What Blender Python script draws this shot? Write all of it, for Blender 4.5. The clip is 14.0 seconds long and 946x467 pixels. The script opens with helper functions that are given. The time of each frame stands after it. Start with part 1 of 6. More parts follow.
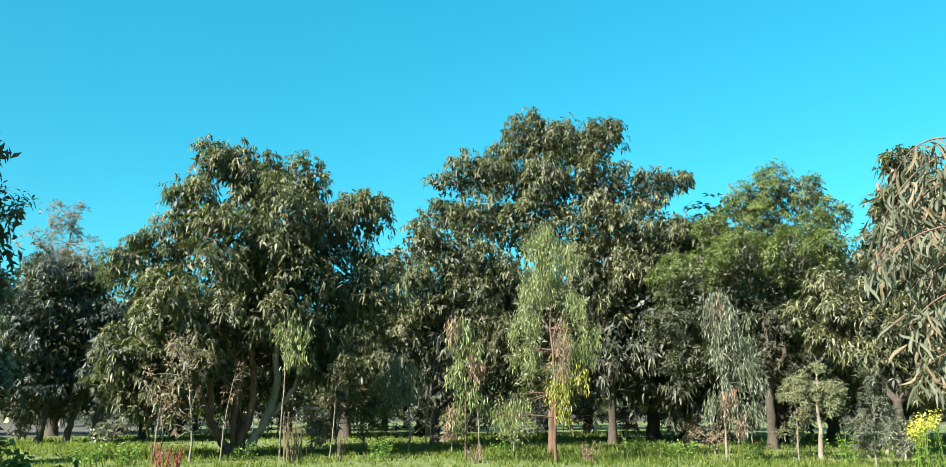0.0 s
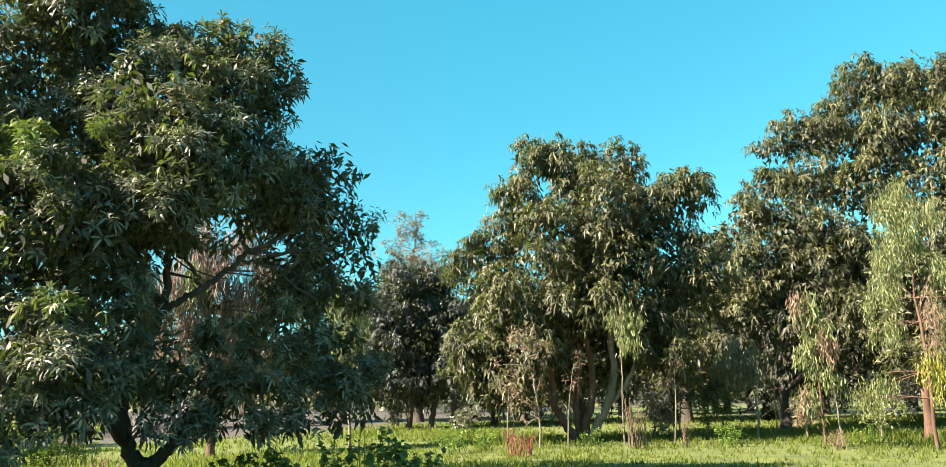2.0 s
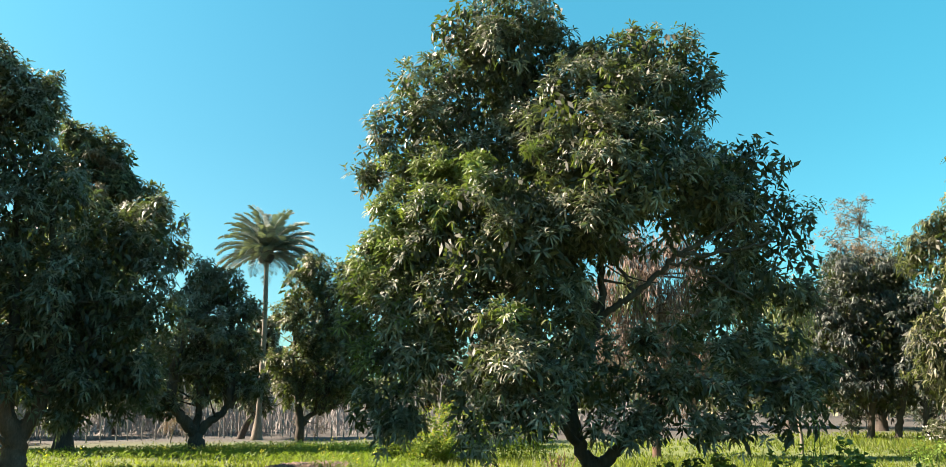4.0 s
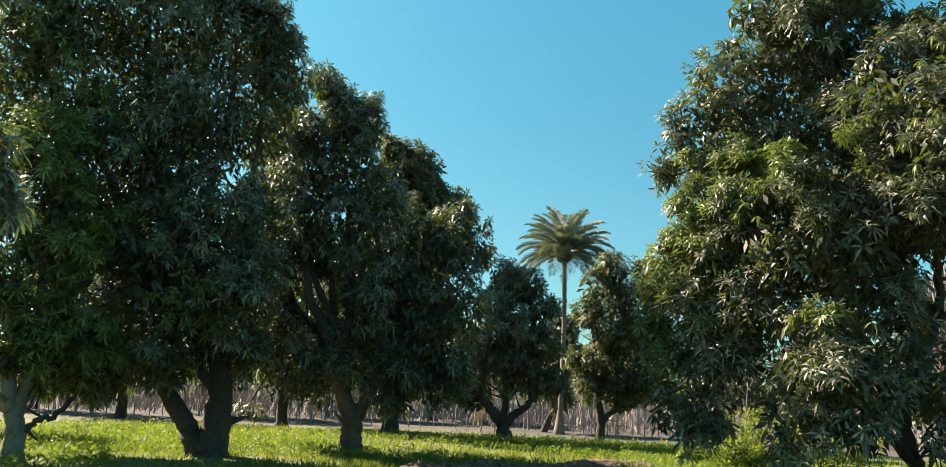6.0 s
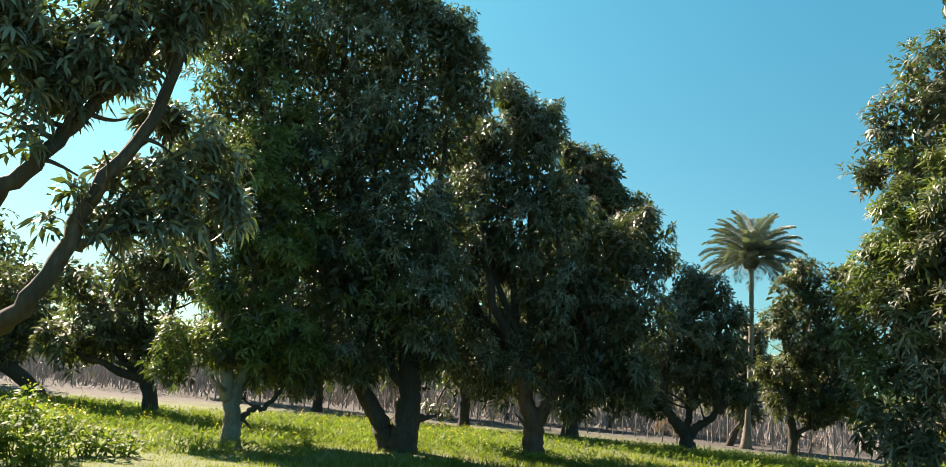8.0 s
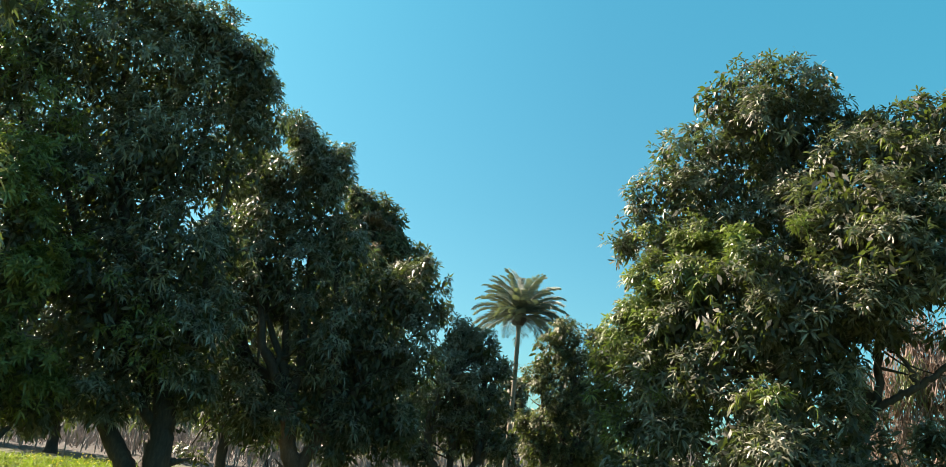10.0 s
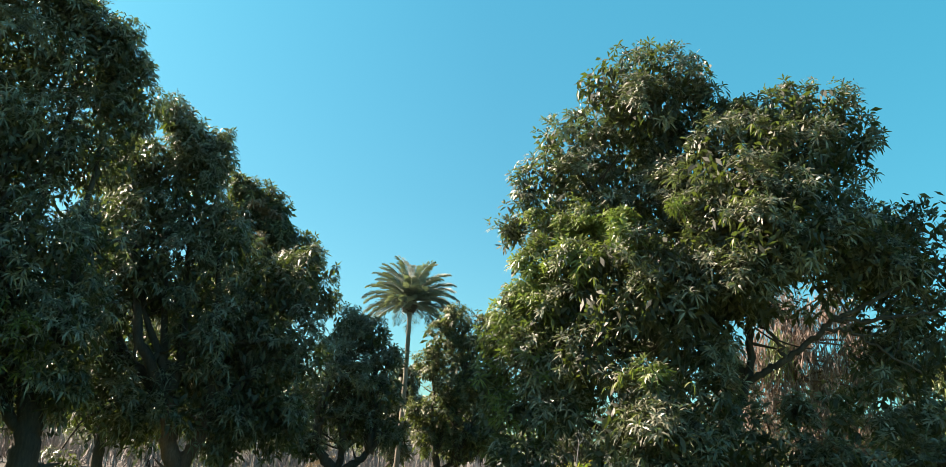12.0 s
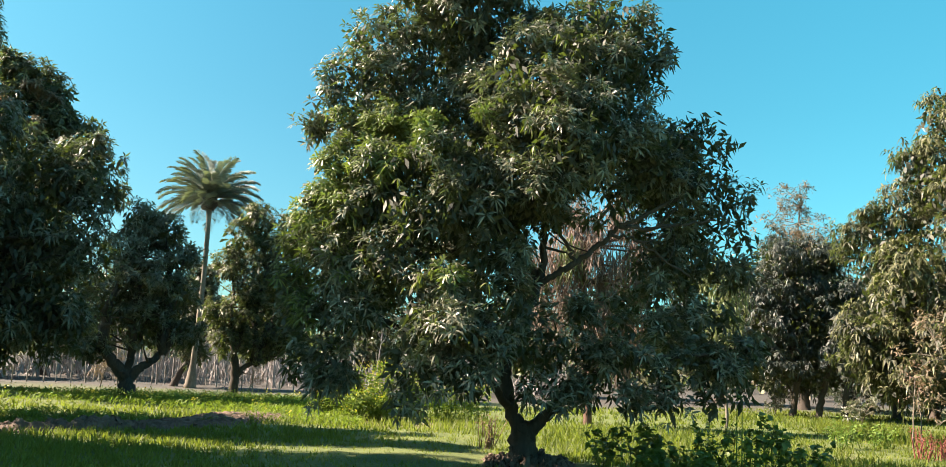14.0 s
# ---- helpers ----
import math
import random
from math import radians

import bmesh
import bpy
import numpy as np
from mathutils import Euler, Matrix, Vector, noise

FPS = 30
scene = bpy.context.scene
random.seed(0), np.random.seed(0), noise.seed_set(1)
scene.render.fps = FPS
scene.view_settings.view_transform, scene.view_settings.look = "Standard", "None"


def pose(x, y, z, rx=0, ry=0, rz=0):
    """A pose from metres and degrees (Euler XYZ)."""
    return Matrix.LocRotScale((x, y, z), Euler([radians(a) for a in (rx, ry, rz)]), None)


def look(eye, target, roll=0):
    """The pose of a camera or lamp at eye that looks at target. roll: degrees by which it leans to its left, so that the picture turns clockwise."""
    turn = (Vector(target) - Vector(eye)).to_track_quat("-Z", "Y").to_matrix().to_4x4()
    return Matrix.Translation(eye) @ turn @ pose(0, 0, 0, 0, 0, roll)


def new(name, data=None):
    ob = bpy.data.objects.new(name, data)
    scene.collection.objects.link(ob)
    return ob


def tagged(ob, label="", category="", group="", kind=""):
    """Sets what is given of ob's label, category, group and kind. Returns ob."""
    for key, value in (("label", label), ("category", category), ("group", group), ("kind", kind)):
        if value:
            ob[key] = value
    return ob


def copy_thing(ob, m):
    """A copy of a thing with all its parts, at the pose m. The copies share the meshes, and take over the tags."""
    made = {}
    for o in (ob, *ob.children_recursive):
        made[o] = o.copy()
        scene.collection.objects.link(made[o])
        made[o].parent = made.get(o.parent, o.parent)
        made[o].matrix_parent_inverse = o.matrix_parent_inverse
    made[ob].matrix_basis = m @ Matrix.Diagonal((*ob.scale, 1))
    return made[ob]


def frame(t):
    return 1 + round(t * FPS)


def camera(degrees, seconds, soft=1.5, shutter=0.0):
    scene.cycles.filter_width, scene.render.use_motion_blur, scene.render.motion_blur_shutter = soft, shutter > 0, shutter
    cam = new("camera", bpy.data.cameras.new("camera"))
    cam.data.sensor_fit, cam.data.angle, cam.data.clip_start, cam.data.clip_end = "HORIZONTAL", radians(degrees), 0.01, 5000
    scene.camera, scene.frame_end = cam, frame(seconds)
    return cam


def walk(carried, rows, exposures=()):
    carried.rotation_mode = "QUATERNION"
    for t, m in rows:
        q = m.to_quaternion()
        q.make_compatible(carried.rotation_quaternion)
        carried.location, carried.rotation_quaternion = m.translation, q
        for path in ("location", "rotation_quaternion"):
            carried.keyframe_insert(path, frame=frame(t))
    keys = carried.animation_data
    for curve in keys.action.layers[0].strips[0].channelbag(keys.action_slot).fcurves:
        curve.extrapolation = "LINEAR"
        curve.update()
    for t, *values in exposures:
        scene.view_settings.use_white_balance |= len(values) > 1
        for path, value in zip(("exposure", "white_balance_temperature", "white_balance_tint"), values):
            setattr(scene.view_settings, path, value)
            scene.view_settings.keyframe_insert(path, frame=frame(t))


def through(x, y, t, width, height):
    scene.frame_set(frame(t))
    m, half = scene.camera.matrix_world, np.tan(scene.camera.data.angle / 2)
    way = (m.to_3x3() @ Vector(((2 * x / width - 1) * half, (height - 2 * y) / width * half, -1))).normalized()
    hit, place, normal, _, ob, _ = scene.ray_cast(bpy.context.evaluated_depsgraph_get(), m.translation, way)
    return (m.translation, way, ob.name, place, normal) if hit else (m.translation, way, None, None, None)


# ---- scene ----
cam = camera(60.40, 14.0, soft=0.8)
PATH = [
    (0, pose(0.185, -0.235, 1.607, 102.08, 0.06, 0.11)),
    (0.5, pose(0.139, -0.207, 1.616, 102.06, 0.35, 5.76)),
    (1, pose(0.103, -0.174, 1.633, 101.90, 0.70, 11.59)),
    (1.5, pose(0.063, -0.115, 1.653, 101.58, 1.06, 17.38)),
    (2, pose(0.025, -0.055, 1.675, 101.24, 1.31, 23.01)),
    (2.5, pose(0.007, -0.024, 1.689, 101.50, 1.43, 29.84)),
    (3, pose(0.003, 0.003, 1.695, 101.85, 1.73, 36.16)),
    (3.5, pose(-0.051, 0.080, 1.713, 102.08, 0.95, 45.11)),
    (3.7, pose(-0.076, 0.118, 1.720, 101.96, 0.60, 48.47)),
    (4.75, pose(-0.111, 0.115, 1.733, 101.21, -0.34, 61.17)),
    (5.8, pose(-0.147, 0.113, 1.746, 101.03, -1.95, 71.25)),
    (6, pose(-0.138, 0.092, 1.747, 101.16, -2.59, 73.28)),
    (6.5, pose(-0.124, -0.004, 1.751, 101.56, -3.32, 78.47)),
    (7, pose(-0.110, -0.047, 1.754, 101.55, -4.05, 82.90)),
    (7.2, pose(-0.102, -0.059, 1.755, 101.36, -4.41, 84.47)),
    (7.72, pose(-0.067, -0.073, 1.743, 100.88, -4.78, 86.05)),
    (8.25, pose(0.014, -0.106, 1.714, 100.52, -4.96, 83.75)),
    (8.78, pose(0.094, -0.138, 1.686, 100.80, -5.08, 79.24)),
    (9.3, pose(0.129, -0.153, 1.673, 102.31, -5.31, 74.39)),
    (9.5, pose(0.109, -0.127, 1.682, 103.09, -5.65, 72.74)),
    (10, pose(0.055, -0.078, 1.696, 105.55, -6.31, 69.30)),
    (10.5, pose(0.016, -0.055, 1.707, 107.47, -6.18, 67.20)),
    (11, pose(0.009, -0.036, 1.713, 107.80, -5.21, 65.29)),
    (11.5, pose(0.011, 0.001, 1.717, 107.22, -4.04, 63.15)),
    (12, pose(-0.032, 0.051, 1.711, 105.29, -3.54, 62.11)),
    (12.5, pose(-0.063, 0.084, 1.704, 103.25, -3.39, 60.56)),
    (13, pose(-0.081, 0.136, 1.710, 101.85, -3.08, 56.97)),
    (13.5, pose(-0.104, 0.187, 1.715, 100.59, -2.90, 52.70)),
    (14, pose(-0.088, 0.221, 1.707, 99.20, -2.76, 48.66)),
]
walk(cam, PATH, exposures=[(0, 2.05, 6000, 3), (1, 2.18, 6400, 8), (2, 2.29, 6800, 13), (3.5, 2.24, 6850, 16), (6, 1.96, 7100, 19), (7.2, 1.89, 7100, 20), (9.5, 1.97, 7000, 18), (11, 2.03, 7000, 17), (14, 2.16, 6950, 18)])

# ---- sky, sun, exposure ----
SUN_AZ, SUN_EL = 131.0, 38.0
world = bpy.data.worlds.new("sky")
scene.world = world
world.use_nodes = True
wn, wl = world.node_tree.nodes, world.node_tree.links
wn.clear()
sky = wn.new("ShaderNodeTexSky")
sky.sky_type, sky.sun_disc = "NISHITA", False
sky.sun_elevation, sky.sun_rotation = radians(SUN_EL), radians(-SUN_AZ)
sky.air_density, sky.dust_density, sky.ozone_density = 1.0, 0.8, 2.0
tint = wn.new("ShaderNodeMix")
tint.data_type, tint.blend_type = "RGBA", "MULTIPLY"
tint.inputs[0].default_value = 1.0
clear = wn.new("ShaderNodeValToRGB")
for p in (0.3, 0.6):
    clear.color_ramp.elements.new(p)
for e, (p, c) in zip(clear.color_ramp.elements, ((0.03, (0.44, 0.83, 0.81)), (0.3, (0.35, 1.0, 0.92)), (0.6, (0.31, 1.28, 1.14)), (0.9, (1.05, 1.1, 1.02)))):
    e.position, e.color = p, (*c, 1)
heaven = wn.new("ShaderNodeTexCoord")
height = wn.new("ShaderNodeSeparateXYZ")
wl.new(heaven.outputs["Generated"], height.inputs[0])
wl.new(height.outputs["Z"], clear.inputs[0])
# deeper cyan away from the sun, paler towards it
sunward = wn.new("ShaderNodeVectorMath")
sunward.operation = "DOT_PRODUCT"
sunward.inputs[1].default_value = (-math.sin(radians(SUN_AZ)), math.cos(radians(SUN_AZ)), 0)
wl.new(heaven.outputs["Generated"], sunward.inputs[0])
spread = wn.new("ShaderNodeMapRange")
spread.inputs["From Min"].default_value, spread.inputs["From Max"].default_value = -1, 1
wl.new(sunward.outputs["Value"], spread.inputs["Value"])
depth = wn.new("ShaderNodeValToRGB")
for p in (0.36, 0.66):
    depth.color_ramp.elements.new(p)
for e, (p, c) in zip(depth.color_ramp.elements, ((0.15, (0.95, 1.22, 1.17)), (0.36, (0.85, 1.16, 1.12)), (0.66, (0.87, 0.865, 0.87)), (0.95, (1.0, 0.84, 0.82)))):
    e.position, e.color = p, (*c, 1)
wl.new(spread.outputs[0], depth.inputs[0])
both = wn.new("ShaderNodeMix")
both.data_type, both.blend_type = "RGBA", "MULTIPLY"
both.inputs[0].default_value = 1.0
wl.new(clear.outputs[0], both.inputs[6])
wl.new(depth.outputs[0], both.inputs[7])
wl.new(both.outputs[2], tint.inputs[7])
back = wn.new("ShaderNodeBackground")
back.inputs["Strength"].default_value = 0.05
wout = wn.new("ShaderNodeOutputWorld")
wl.new(sky.outputs[0], tint.inputs[6])
wl.new(tint.outputs[2], back.inputs["Color"])
wl.new(back.outputs[0], wout.inputs["Surface"])
sun = new("sun", bpy.data.lights.new("sun", "SUN"))
sun.data.energy, sun.data.angle, sun.data.color = 5.0, radians(0.6), (1.0, 0.9, 0.74)
sa, se = radians(SUN_AZ), radians(SUN_EL)
sun.matrix_world = look((-50 * math.sin(sa) * math.cos(se), 50 * math.cos(sa) * math.cos(se), 50 * math.sin(se)), (0, 0, 0))


# ---- materials ----
def material(name):
    m = bpy.data.materials.new(name)
    m.use_nodes = True
    n = m.node_tree.nodes
    return m, n, m.node_tree.links, n["Principled BSDF"]


def ramp_node(n, stops):
    r = n.new("ShaderNodeValToRGB")
    while len(r.color_ramp.elements) < len(stops):
        r.color_ramp.elements.new(0.5)
    for e, (p, c) in zip(r.color_ramp.elements, stops):
        e.position, e.color = p, (*c, 1)
    return r


def leaf_material(name, stops, rough=0.42, through=0.22, glow=(0.22, 0.32, 0.04), patch=0.6, spec=0.5):
    """Leaves: each its own tone, drifting over the crown, glossy above and letting some light through."""
    m, n, l, b = material(name)
    geo = n.new("ShaderNodeNewGeometry")
    tex = n.new("ShaderNodeTexCoord")
    big = n.new("ShaderNodeTexNoise")
    big.inputs["Scale"].default_value, big.inputs["Detail"].default_value = patch, 3
    l.new(tex.outputs["Object"], big.inputs["Vector"])
    mixed = n.new("ShaderNodeMix")
    mixed.inputs[0].default_value = 0.45
    l.new(geo.outputs["Random Per Island"], mixed.inputs[2])
    l.new(big.outputs["Fac"], mixed.inputs[3])
    r = ramp_node(n, stops)
    l.new(mixed.outputs[0], r.inputs[0])
    l.new(r.outputs[0], b.inputs["Base Color"])
    b.inputs["Roughness"].default_value = rough
    b.inputs["Specular IOR Level"].default_value = spec
    t = n.new("ShaderNodeBsdfTranslucent")
    t.inputs["Color"].default_value = (*glow, 1)
    mix = n.new("ShaderNodeMixShader")
    mix.inputs[0].default_value = through
    l.new(b.outputs[0], mix.inputs[1])
    l.new(t.outputs[0], mix.inputs[2])
    l.new(mix.outputs[0], n["Material Output"].inputs["Surface"])
    return m


def rough_material(name, stops, scale, fine, rough=0.9, bump=0.4, stretch=(1, 1, 1)):
    """Bark, soil, dry stems: two scales of mottling and relief."""
    m, n, l, b = material(name)
    tex = n.new("ShaderNodeTexCoord")
    mp = n.new("ShaderNodeMapping")
    mp.inputs["Scale"].default_value = stretch
    l.new(tex.outputs["Object"], mp.inputs["Vector"])
    a, c = n.new("ShaderNodeTexNoise"), n.new("ShaderNodeTexNoise")
    a.inputs["Scale"].default_value, a.inputs["Detail"].default_value = scale, 5
    c.inputs["Scale"].default_value, c.inputs["Detail"].default_value = fine, 6
    l.new(mp.outputs[0], a.inputs["Vector"])
    l.new(mp.outputs[0], c.inputs["Vector"])
    mixed = n.new("ShaderNodeMix")
    mixed.inputs[0].default_value = 0.45
    l.new(a.outputs["Fac"], mixed.inputs[2])
    l.new(c.outputs["Fac"], mixed.inputs[3])
    r = ramp_node(n, stops)
    l.new(mixed.outputs[0], r.inputs[0])
    l.new(r.outputs[0], b.inputs["Base Color"])
    b.inputs["Roughness"].default_value = rough
    bp = n.new("ShaderNodeBump")
    bp.inputs["Strength"].default_value, bp.inputs["Distance"].default_value = bump, 0.03
    l.new(mixed.outputs[0], bp.inputs["Height"])
    l.new(bp.outputs[0], b.inputs["Normal"])
    return m


MANGO = leaf_material("mango_leaf", [(0.15, (0.034, 0.033, 0.024)), (0.4, (0.098, 0.096, 0.064)), (0.6, (0.18, 0.175, 0.124)), (0.82, (0.245, 0.239, 0.178))], through=0.16, glow=(0.17, 0.25, 0.06), rough=0.4, spec=0.45)
OLIVE = leaf_material("olive_mango_leaf", [(0.2, (0.015, 0.015, 0.01)), (0.42, (0.048, 0.047, 0.026)), (0.62, (0.126, 0.122, 0.06)), (0.84, (0.225, 0.216, 0.114))], through=0.2, glow=(0.2, 0.26, 0.06), rough=0.48, spec=0.35)
LIME = leaf_material("mustard_leaf", [(0.2, (0.05, 0.085, 0.014)), (0.5, (0.1, 0.15, 0.022)), (0.9, (0.185, 0.22, 0.042))], glow=(0.28, 0.42, 0.03), through=0.28, rough=0.65, spec=0.25)
FEATHER = leaf_material("weeping_leaf", [(0.15, (0.04, 0.055, 0.02)), (0.5, (0.13, 0.15, 0.052)), (0.85, (0.25, 0.26, 0.1))], rough=0.5, glow=(0.24, 0.3, 0.08))
SILVER = leaf_material("grey_leaf", [(0.2, (0.045, 0.052, 0.034)), (0.5, (0.105, 0.115, 0.075)), (0.85, (0.2, 0.2, 0.14))], rough=0.5, glow=(0.25, 0.28, 0.14))
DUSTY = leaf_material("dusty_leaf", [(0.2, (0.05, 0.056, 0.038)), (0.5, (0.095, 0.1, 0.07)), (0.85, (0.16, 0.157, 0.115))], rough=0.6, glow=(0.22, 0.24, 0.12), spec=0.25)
HAZEL = leaf_material("feathery_leaf", [(0.2, (0.08, 0.085, 0.045)), (0.5, (0.17, 0.175, 0.095)), (0.85, (0.27, 0.265, 0.16))], rough=0.6, glow=(0.3, 0.32, 0.14), spec=0.25)
YOUNG = leaf_material("flush_leaf", [(0.2, (0.055, 0.074, 0.018)), (0.5, (0.11, 0.138, 0.036)), (0.85, (0.18, 0.208, 0.07))], through=0.22, glow=(0.2, 0.31, 0.045))
# fresh green leaf, also used where sunlight is put into the colour
FRESH_SUNLIT = leaf_material("fresh_sunlit_mango_leaf", [(0.15, (0.022, 0.029, 0.011)), (0.4, (0.066, 0.083, 0.026)), (0.62, (0.122, 0.144, 0.048)), (0.85, (0.185, 0.206, 0.085))], through=0.26, glow=(0.24, 0.34, 0.045), rough=0.5, spec=0.3)
# leaf colour shifted to blue and dark for haze and shade
HAZE_SHADE = leaf_material("haze_shade_mango_leaf", [(0.2, (0.014, 0.017, 0.014)), (0.45, (0.034, 0.04, 0.034)), (0.66, (0.066, 0.076, 0.064)), (0.9, (0.16, 0.17, 0.135))], through=0.12, glow=(0.12, 0.18, 0.08), rough=0.5, spec=0.4)
TWIG = rough_material("bare_twig", [(0.3, (0.2, 0.17, 0.16)), (0.55, (0.32, 0.28, 0.265)), (0.75, (0.44, 0.4, 0.38))], 2, 18, bump=0.3)
# leaf colour darkened to stand in for shade inside and low in crowns
DEEP = leaf_material("shade_toned_mango_leaf", [(0.2, (0.026, 0.026, 0.018)), (0.6, (0.05, 0.05, 0.033)), (0.9, (0.082, 0.08, 0.054))], through=0.12, rough=0.55, spec=0.35)
GOLD = leaf_material("turning_leaf", [(0.2, (0.16, 0.17, 0.03)), (0.6, (0.3, 0.28, 0.04)), (0.9, (0.45, 0.4, 0.06))], glow=(0.4, 0.36, 0.05))
YELLOW = leaf_material("yellow_leaf", [(0.2, (0.35, 0.33, 0.04)), (0.6, (0.55, 0.5, 0.05)), (0.9, (0.65, 0.6, 0.12))], glow=(0.7, 0.6, 0.05))
DRY = leaf_material("dry_leaf", [(0.2, (0.11, 0.066, 0.046)), (0.5, (0.21, 0.138, 0.1)), (0.85, (0.32, 0.238, 0.175))], rough=0.8, glow=(0.35, 0.22, 0.12))
PINK = leaf_material("pink_dry_leaf", [(0.2, (0.1, 0.062, 0.05)), (0.5, (0.205, 0.138, 0.112)), (0.85, (0.31, 0.23, 0.19))], rough=0.8, glow=(0.26, 0.17, 0.12))
RUST = leaf_material("rust_leaf", [(0.2, (0.095, 0.068, 0.045)), (0.5, (0.165, 0.12, 0.078)), (0.85, (0.25, 0.19, 0.125))], rough=0.7, glow=(0.35, 0.25, 0.12))
RED = leaf_material("red_dry_leaf", [(0.2, (0.12, 0.03, 0.025)), (0.5, (0.24, 0.07, 0.055)), (0.85, (0.36, 0.14, 0.1))], rough=0.8, glow=(0.4, 0.1, 0.06))
WEED = leaf_material("weed_leaf", [(0.2, (0.06, 0.1, 0.02)), (0.5, (0.12, 0.19, 0.035)), (0.85, (0.21, 0.29, 0.07))], rough=0.55, glow=(0.25, 0.4, 0.04), through=0.3, spec=0.3)
GRASS = leaf_material("grass_blade", [(0.2, (0.03, 0.045, 0.009)), (0.45, (0.062, 0.088, 0.014)), (0.65, (0.108, 0.13, 0.024)), (0.85, (0.175, 0.172, 0.052))], rough=0.55, glow=(0.35, 0.45, 0.05), through=0.28, patch=0.15, spec=0.2)
PALM = leaf_material("palm_leaflet", [(0.2, (0.1, 0.12, 0.11)), (0.5, (0.17, 0.2, 0.175)), (0.85, (0.25, 0.28, 0.245))], rough=0.4, glow=(0.2, 0.25, 0.08))
BARK = rough_material("mango_bark", [(0.3, (0.022, 0.016, 0.012)), (0.55, (0.058, 0.042, 0.032)), (0.75, (0.115, 0.088, 0.067))], 3, 22, bump=0.9, stretch=(1, 1, 0.35))
PALE_BARK = rough_material("pale_bark", [(0.3, (0.09, 0.072, 0.056)), (0.55, (0.2, 0.165, 0.13)), (0.75, (0.32, 0.275, 0.225))], 3, 22, bump=0.7, stretch=(1, 1, 0.35))
RED_BARK = rough_material("reddish_bark", [(0.3, (0.05, 0.026, 0.018)), (0.55, (0.13, 0.07, 0.048)), (0.75, (0.22, 0.135, 0.1))], 4, 26, bump=0.6, stretch=(1, 1, 0.35))
POST = rough_material("weathered_post", [(0.3, (0.16, 0.145, 0.125)), (0.7, (0.34, 0.31, 0.27))], 6, 40)
SOIL = rough_material("dug_soil", [(0.3, (0.05, 0.034, 0.024)), (0.55, (0.13, 0.086, 0.06)), (0.75, (0.23, 0.16, 0.115))], 2.5, 15, bump=1.0)


def ground_material():
    """Short turf with bare earth showing through; the far fields take a tone in place of haze."""
    m, n, l, b = material("ground")
    tex = n.new("ShaderNodeTexCoord")
    big, mid, fine = (n.new("ShaderNodeTexNoise") for _ in range(3))
    for node, s in ((big, 0.12), (mid, 0.9), (fine, 14)):
        node.inputs["Scale"].default_value, node.inputs["Detail"].default_value = s, 6
        l.new(tex.outputs["Object"], node.inputs["Vector"])
    turf = ramp_node(n, [(0.3, (0.038, 0.052, 0.011)), (0.5, (0.085, 0.108, 0.02)), (0.7, (0.15, 0.165, 0.042))])
    earth = ramp_node(n, [(0.3, (0.11, 0.08, 0.05)), (0.7, (0.26, 0.2, 0.14))])
    # far-field tone standing in for haze, put into the ground colour
    pale = ramp_node(n, [(0.3, (0.04, 0.034, 0.029)), (0.7, (0.068, 0.058, 0.049))])
    mixf = n.new("ShaderNodeMix")
    mixf.inputs[0].default_value = 0.5
    l.new(mid.outputs["Fac"], mixf.inputs[2])
    l.new(fine.outputs["Fac"], mixf.inputs[3])
    for r in (turf, earth, pale):
        l.new(mixf.outputs[0], r.inputs[0])
    where = ramp_node(n, [(0.62, (0, 0, 0)), (0.72, (1, 1, 1))])
    l.new(big.outputs["Fac"], where.inputs[0])
    c1 = n.new("ShaderNodeMix")
    c1.data_type = "RGBA"
    l.new(where.outputs[0], c1.inputs[0])
    l.new(turf.outputs[0], c1.inputs[6])
    l.new(earth.outputs[0], c1.inputs[7])
    dist = n.new("ShaderNodeVectorMath")
    dist.operation = "LENGTH"
    l.new(tex.outputs["Object"], dist.inputs[0])
    far = n.new("ShaderNodeMapRange")
    far.inputs["From Min"].default_value, far.inputs["From Max"].default_value = 35, 42
    l.new(dist.outputs["Value"], far.inputs["Value"])
    c2 = n.new("ShaderNodeMix")
    c2.data_type = "RGBA"
    apart = n.new("ShaderNodeSeparateXYZ")
    l.new(tex.outputs["Object"], apart.inputs[0])
    side = n.new("ShaderNodeMapRange")
    side.inputs["From Min"].default_value, side.inputs["From Max"].default_value = -18, -28
    l.new(apart.outputs["X"], side.inputs["Value"])
    both = n.new("ShaderNodeMath")
    both.operation = "MULTIPLY"
    l.new(far.outputs[0], both.inputs[0])
    l.new(side.outputs[0], both.inputs[1])
    rest = n.new("ShaderNodeMapRange")
    rest.inputs["From Min"].default_value, rest.inputs["From Max"].default_value = 75, 120
    l.new(dist.outputs["Value"], rest.inputs["Value"])
    either = n.new("ShaderNodeMath")
    either.operation = "MAXIMUM"
    l.new(both.outputs[0], either.inputs[0])
    l.new(rest.outputs[0], either.inputs[1])
    l.new(either.outputs[0], c2.inputs[0])
    l.new(c1.outputs[2], c2.inputs[6])
    l.new(pale.outputs[0], c2.inputs[7])
    l.new(c2.outputs[2], b.inputs["Base Color"])
    b.inputs["Roughness"].default_value = 0.95
    bp = n.new("ShaderNodeBump")
    bp.inputs["Strength"].default_value, bp.inputs["Distance"].default_value = 0.8, 0.06
    l.new(mixf.outputs[0], bp.inputs["Height"])
    l.new(bp.outputs[0], b.inputs["Normal"])
    return m


GROUND = ground_material()


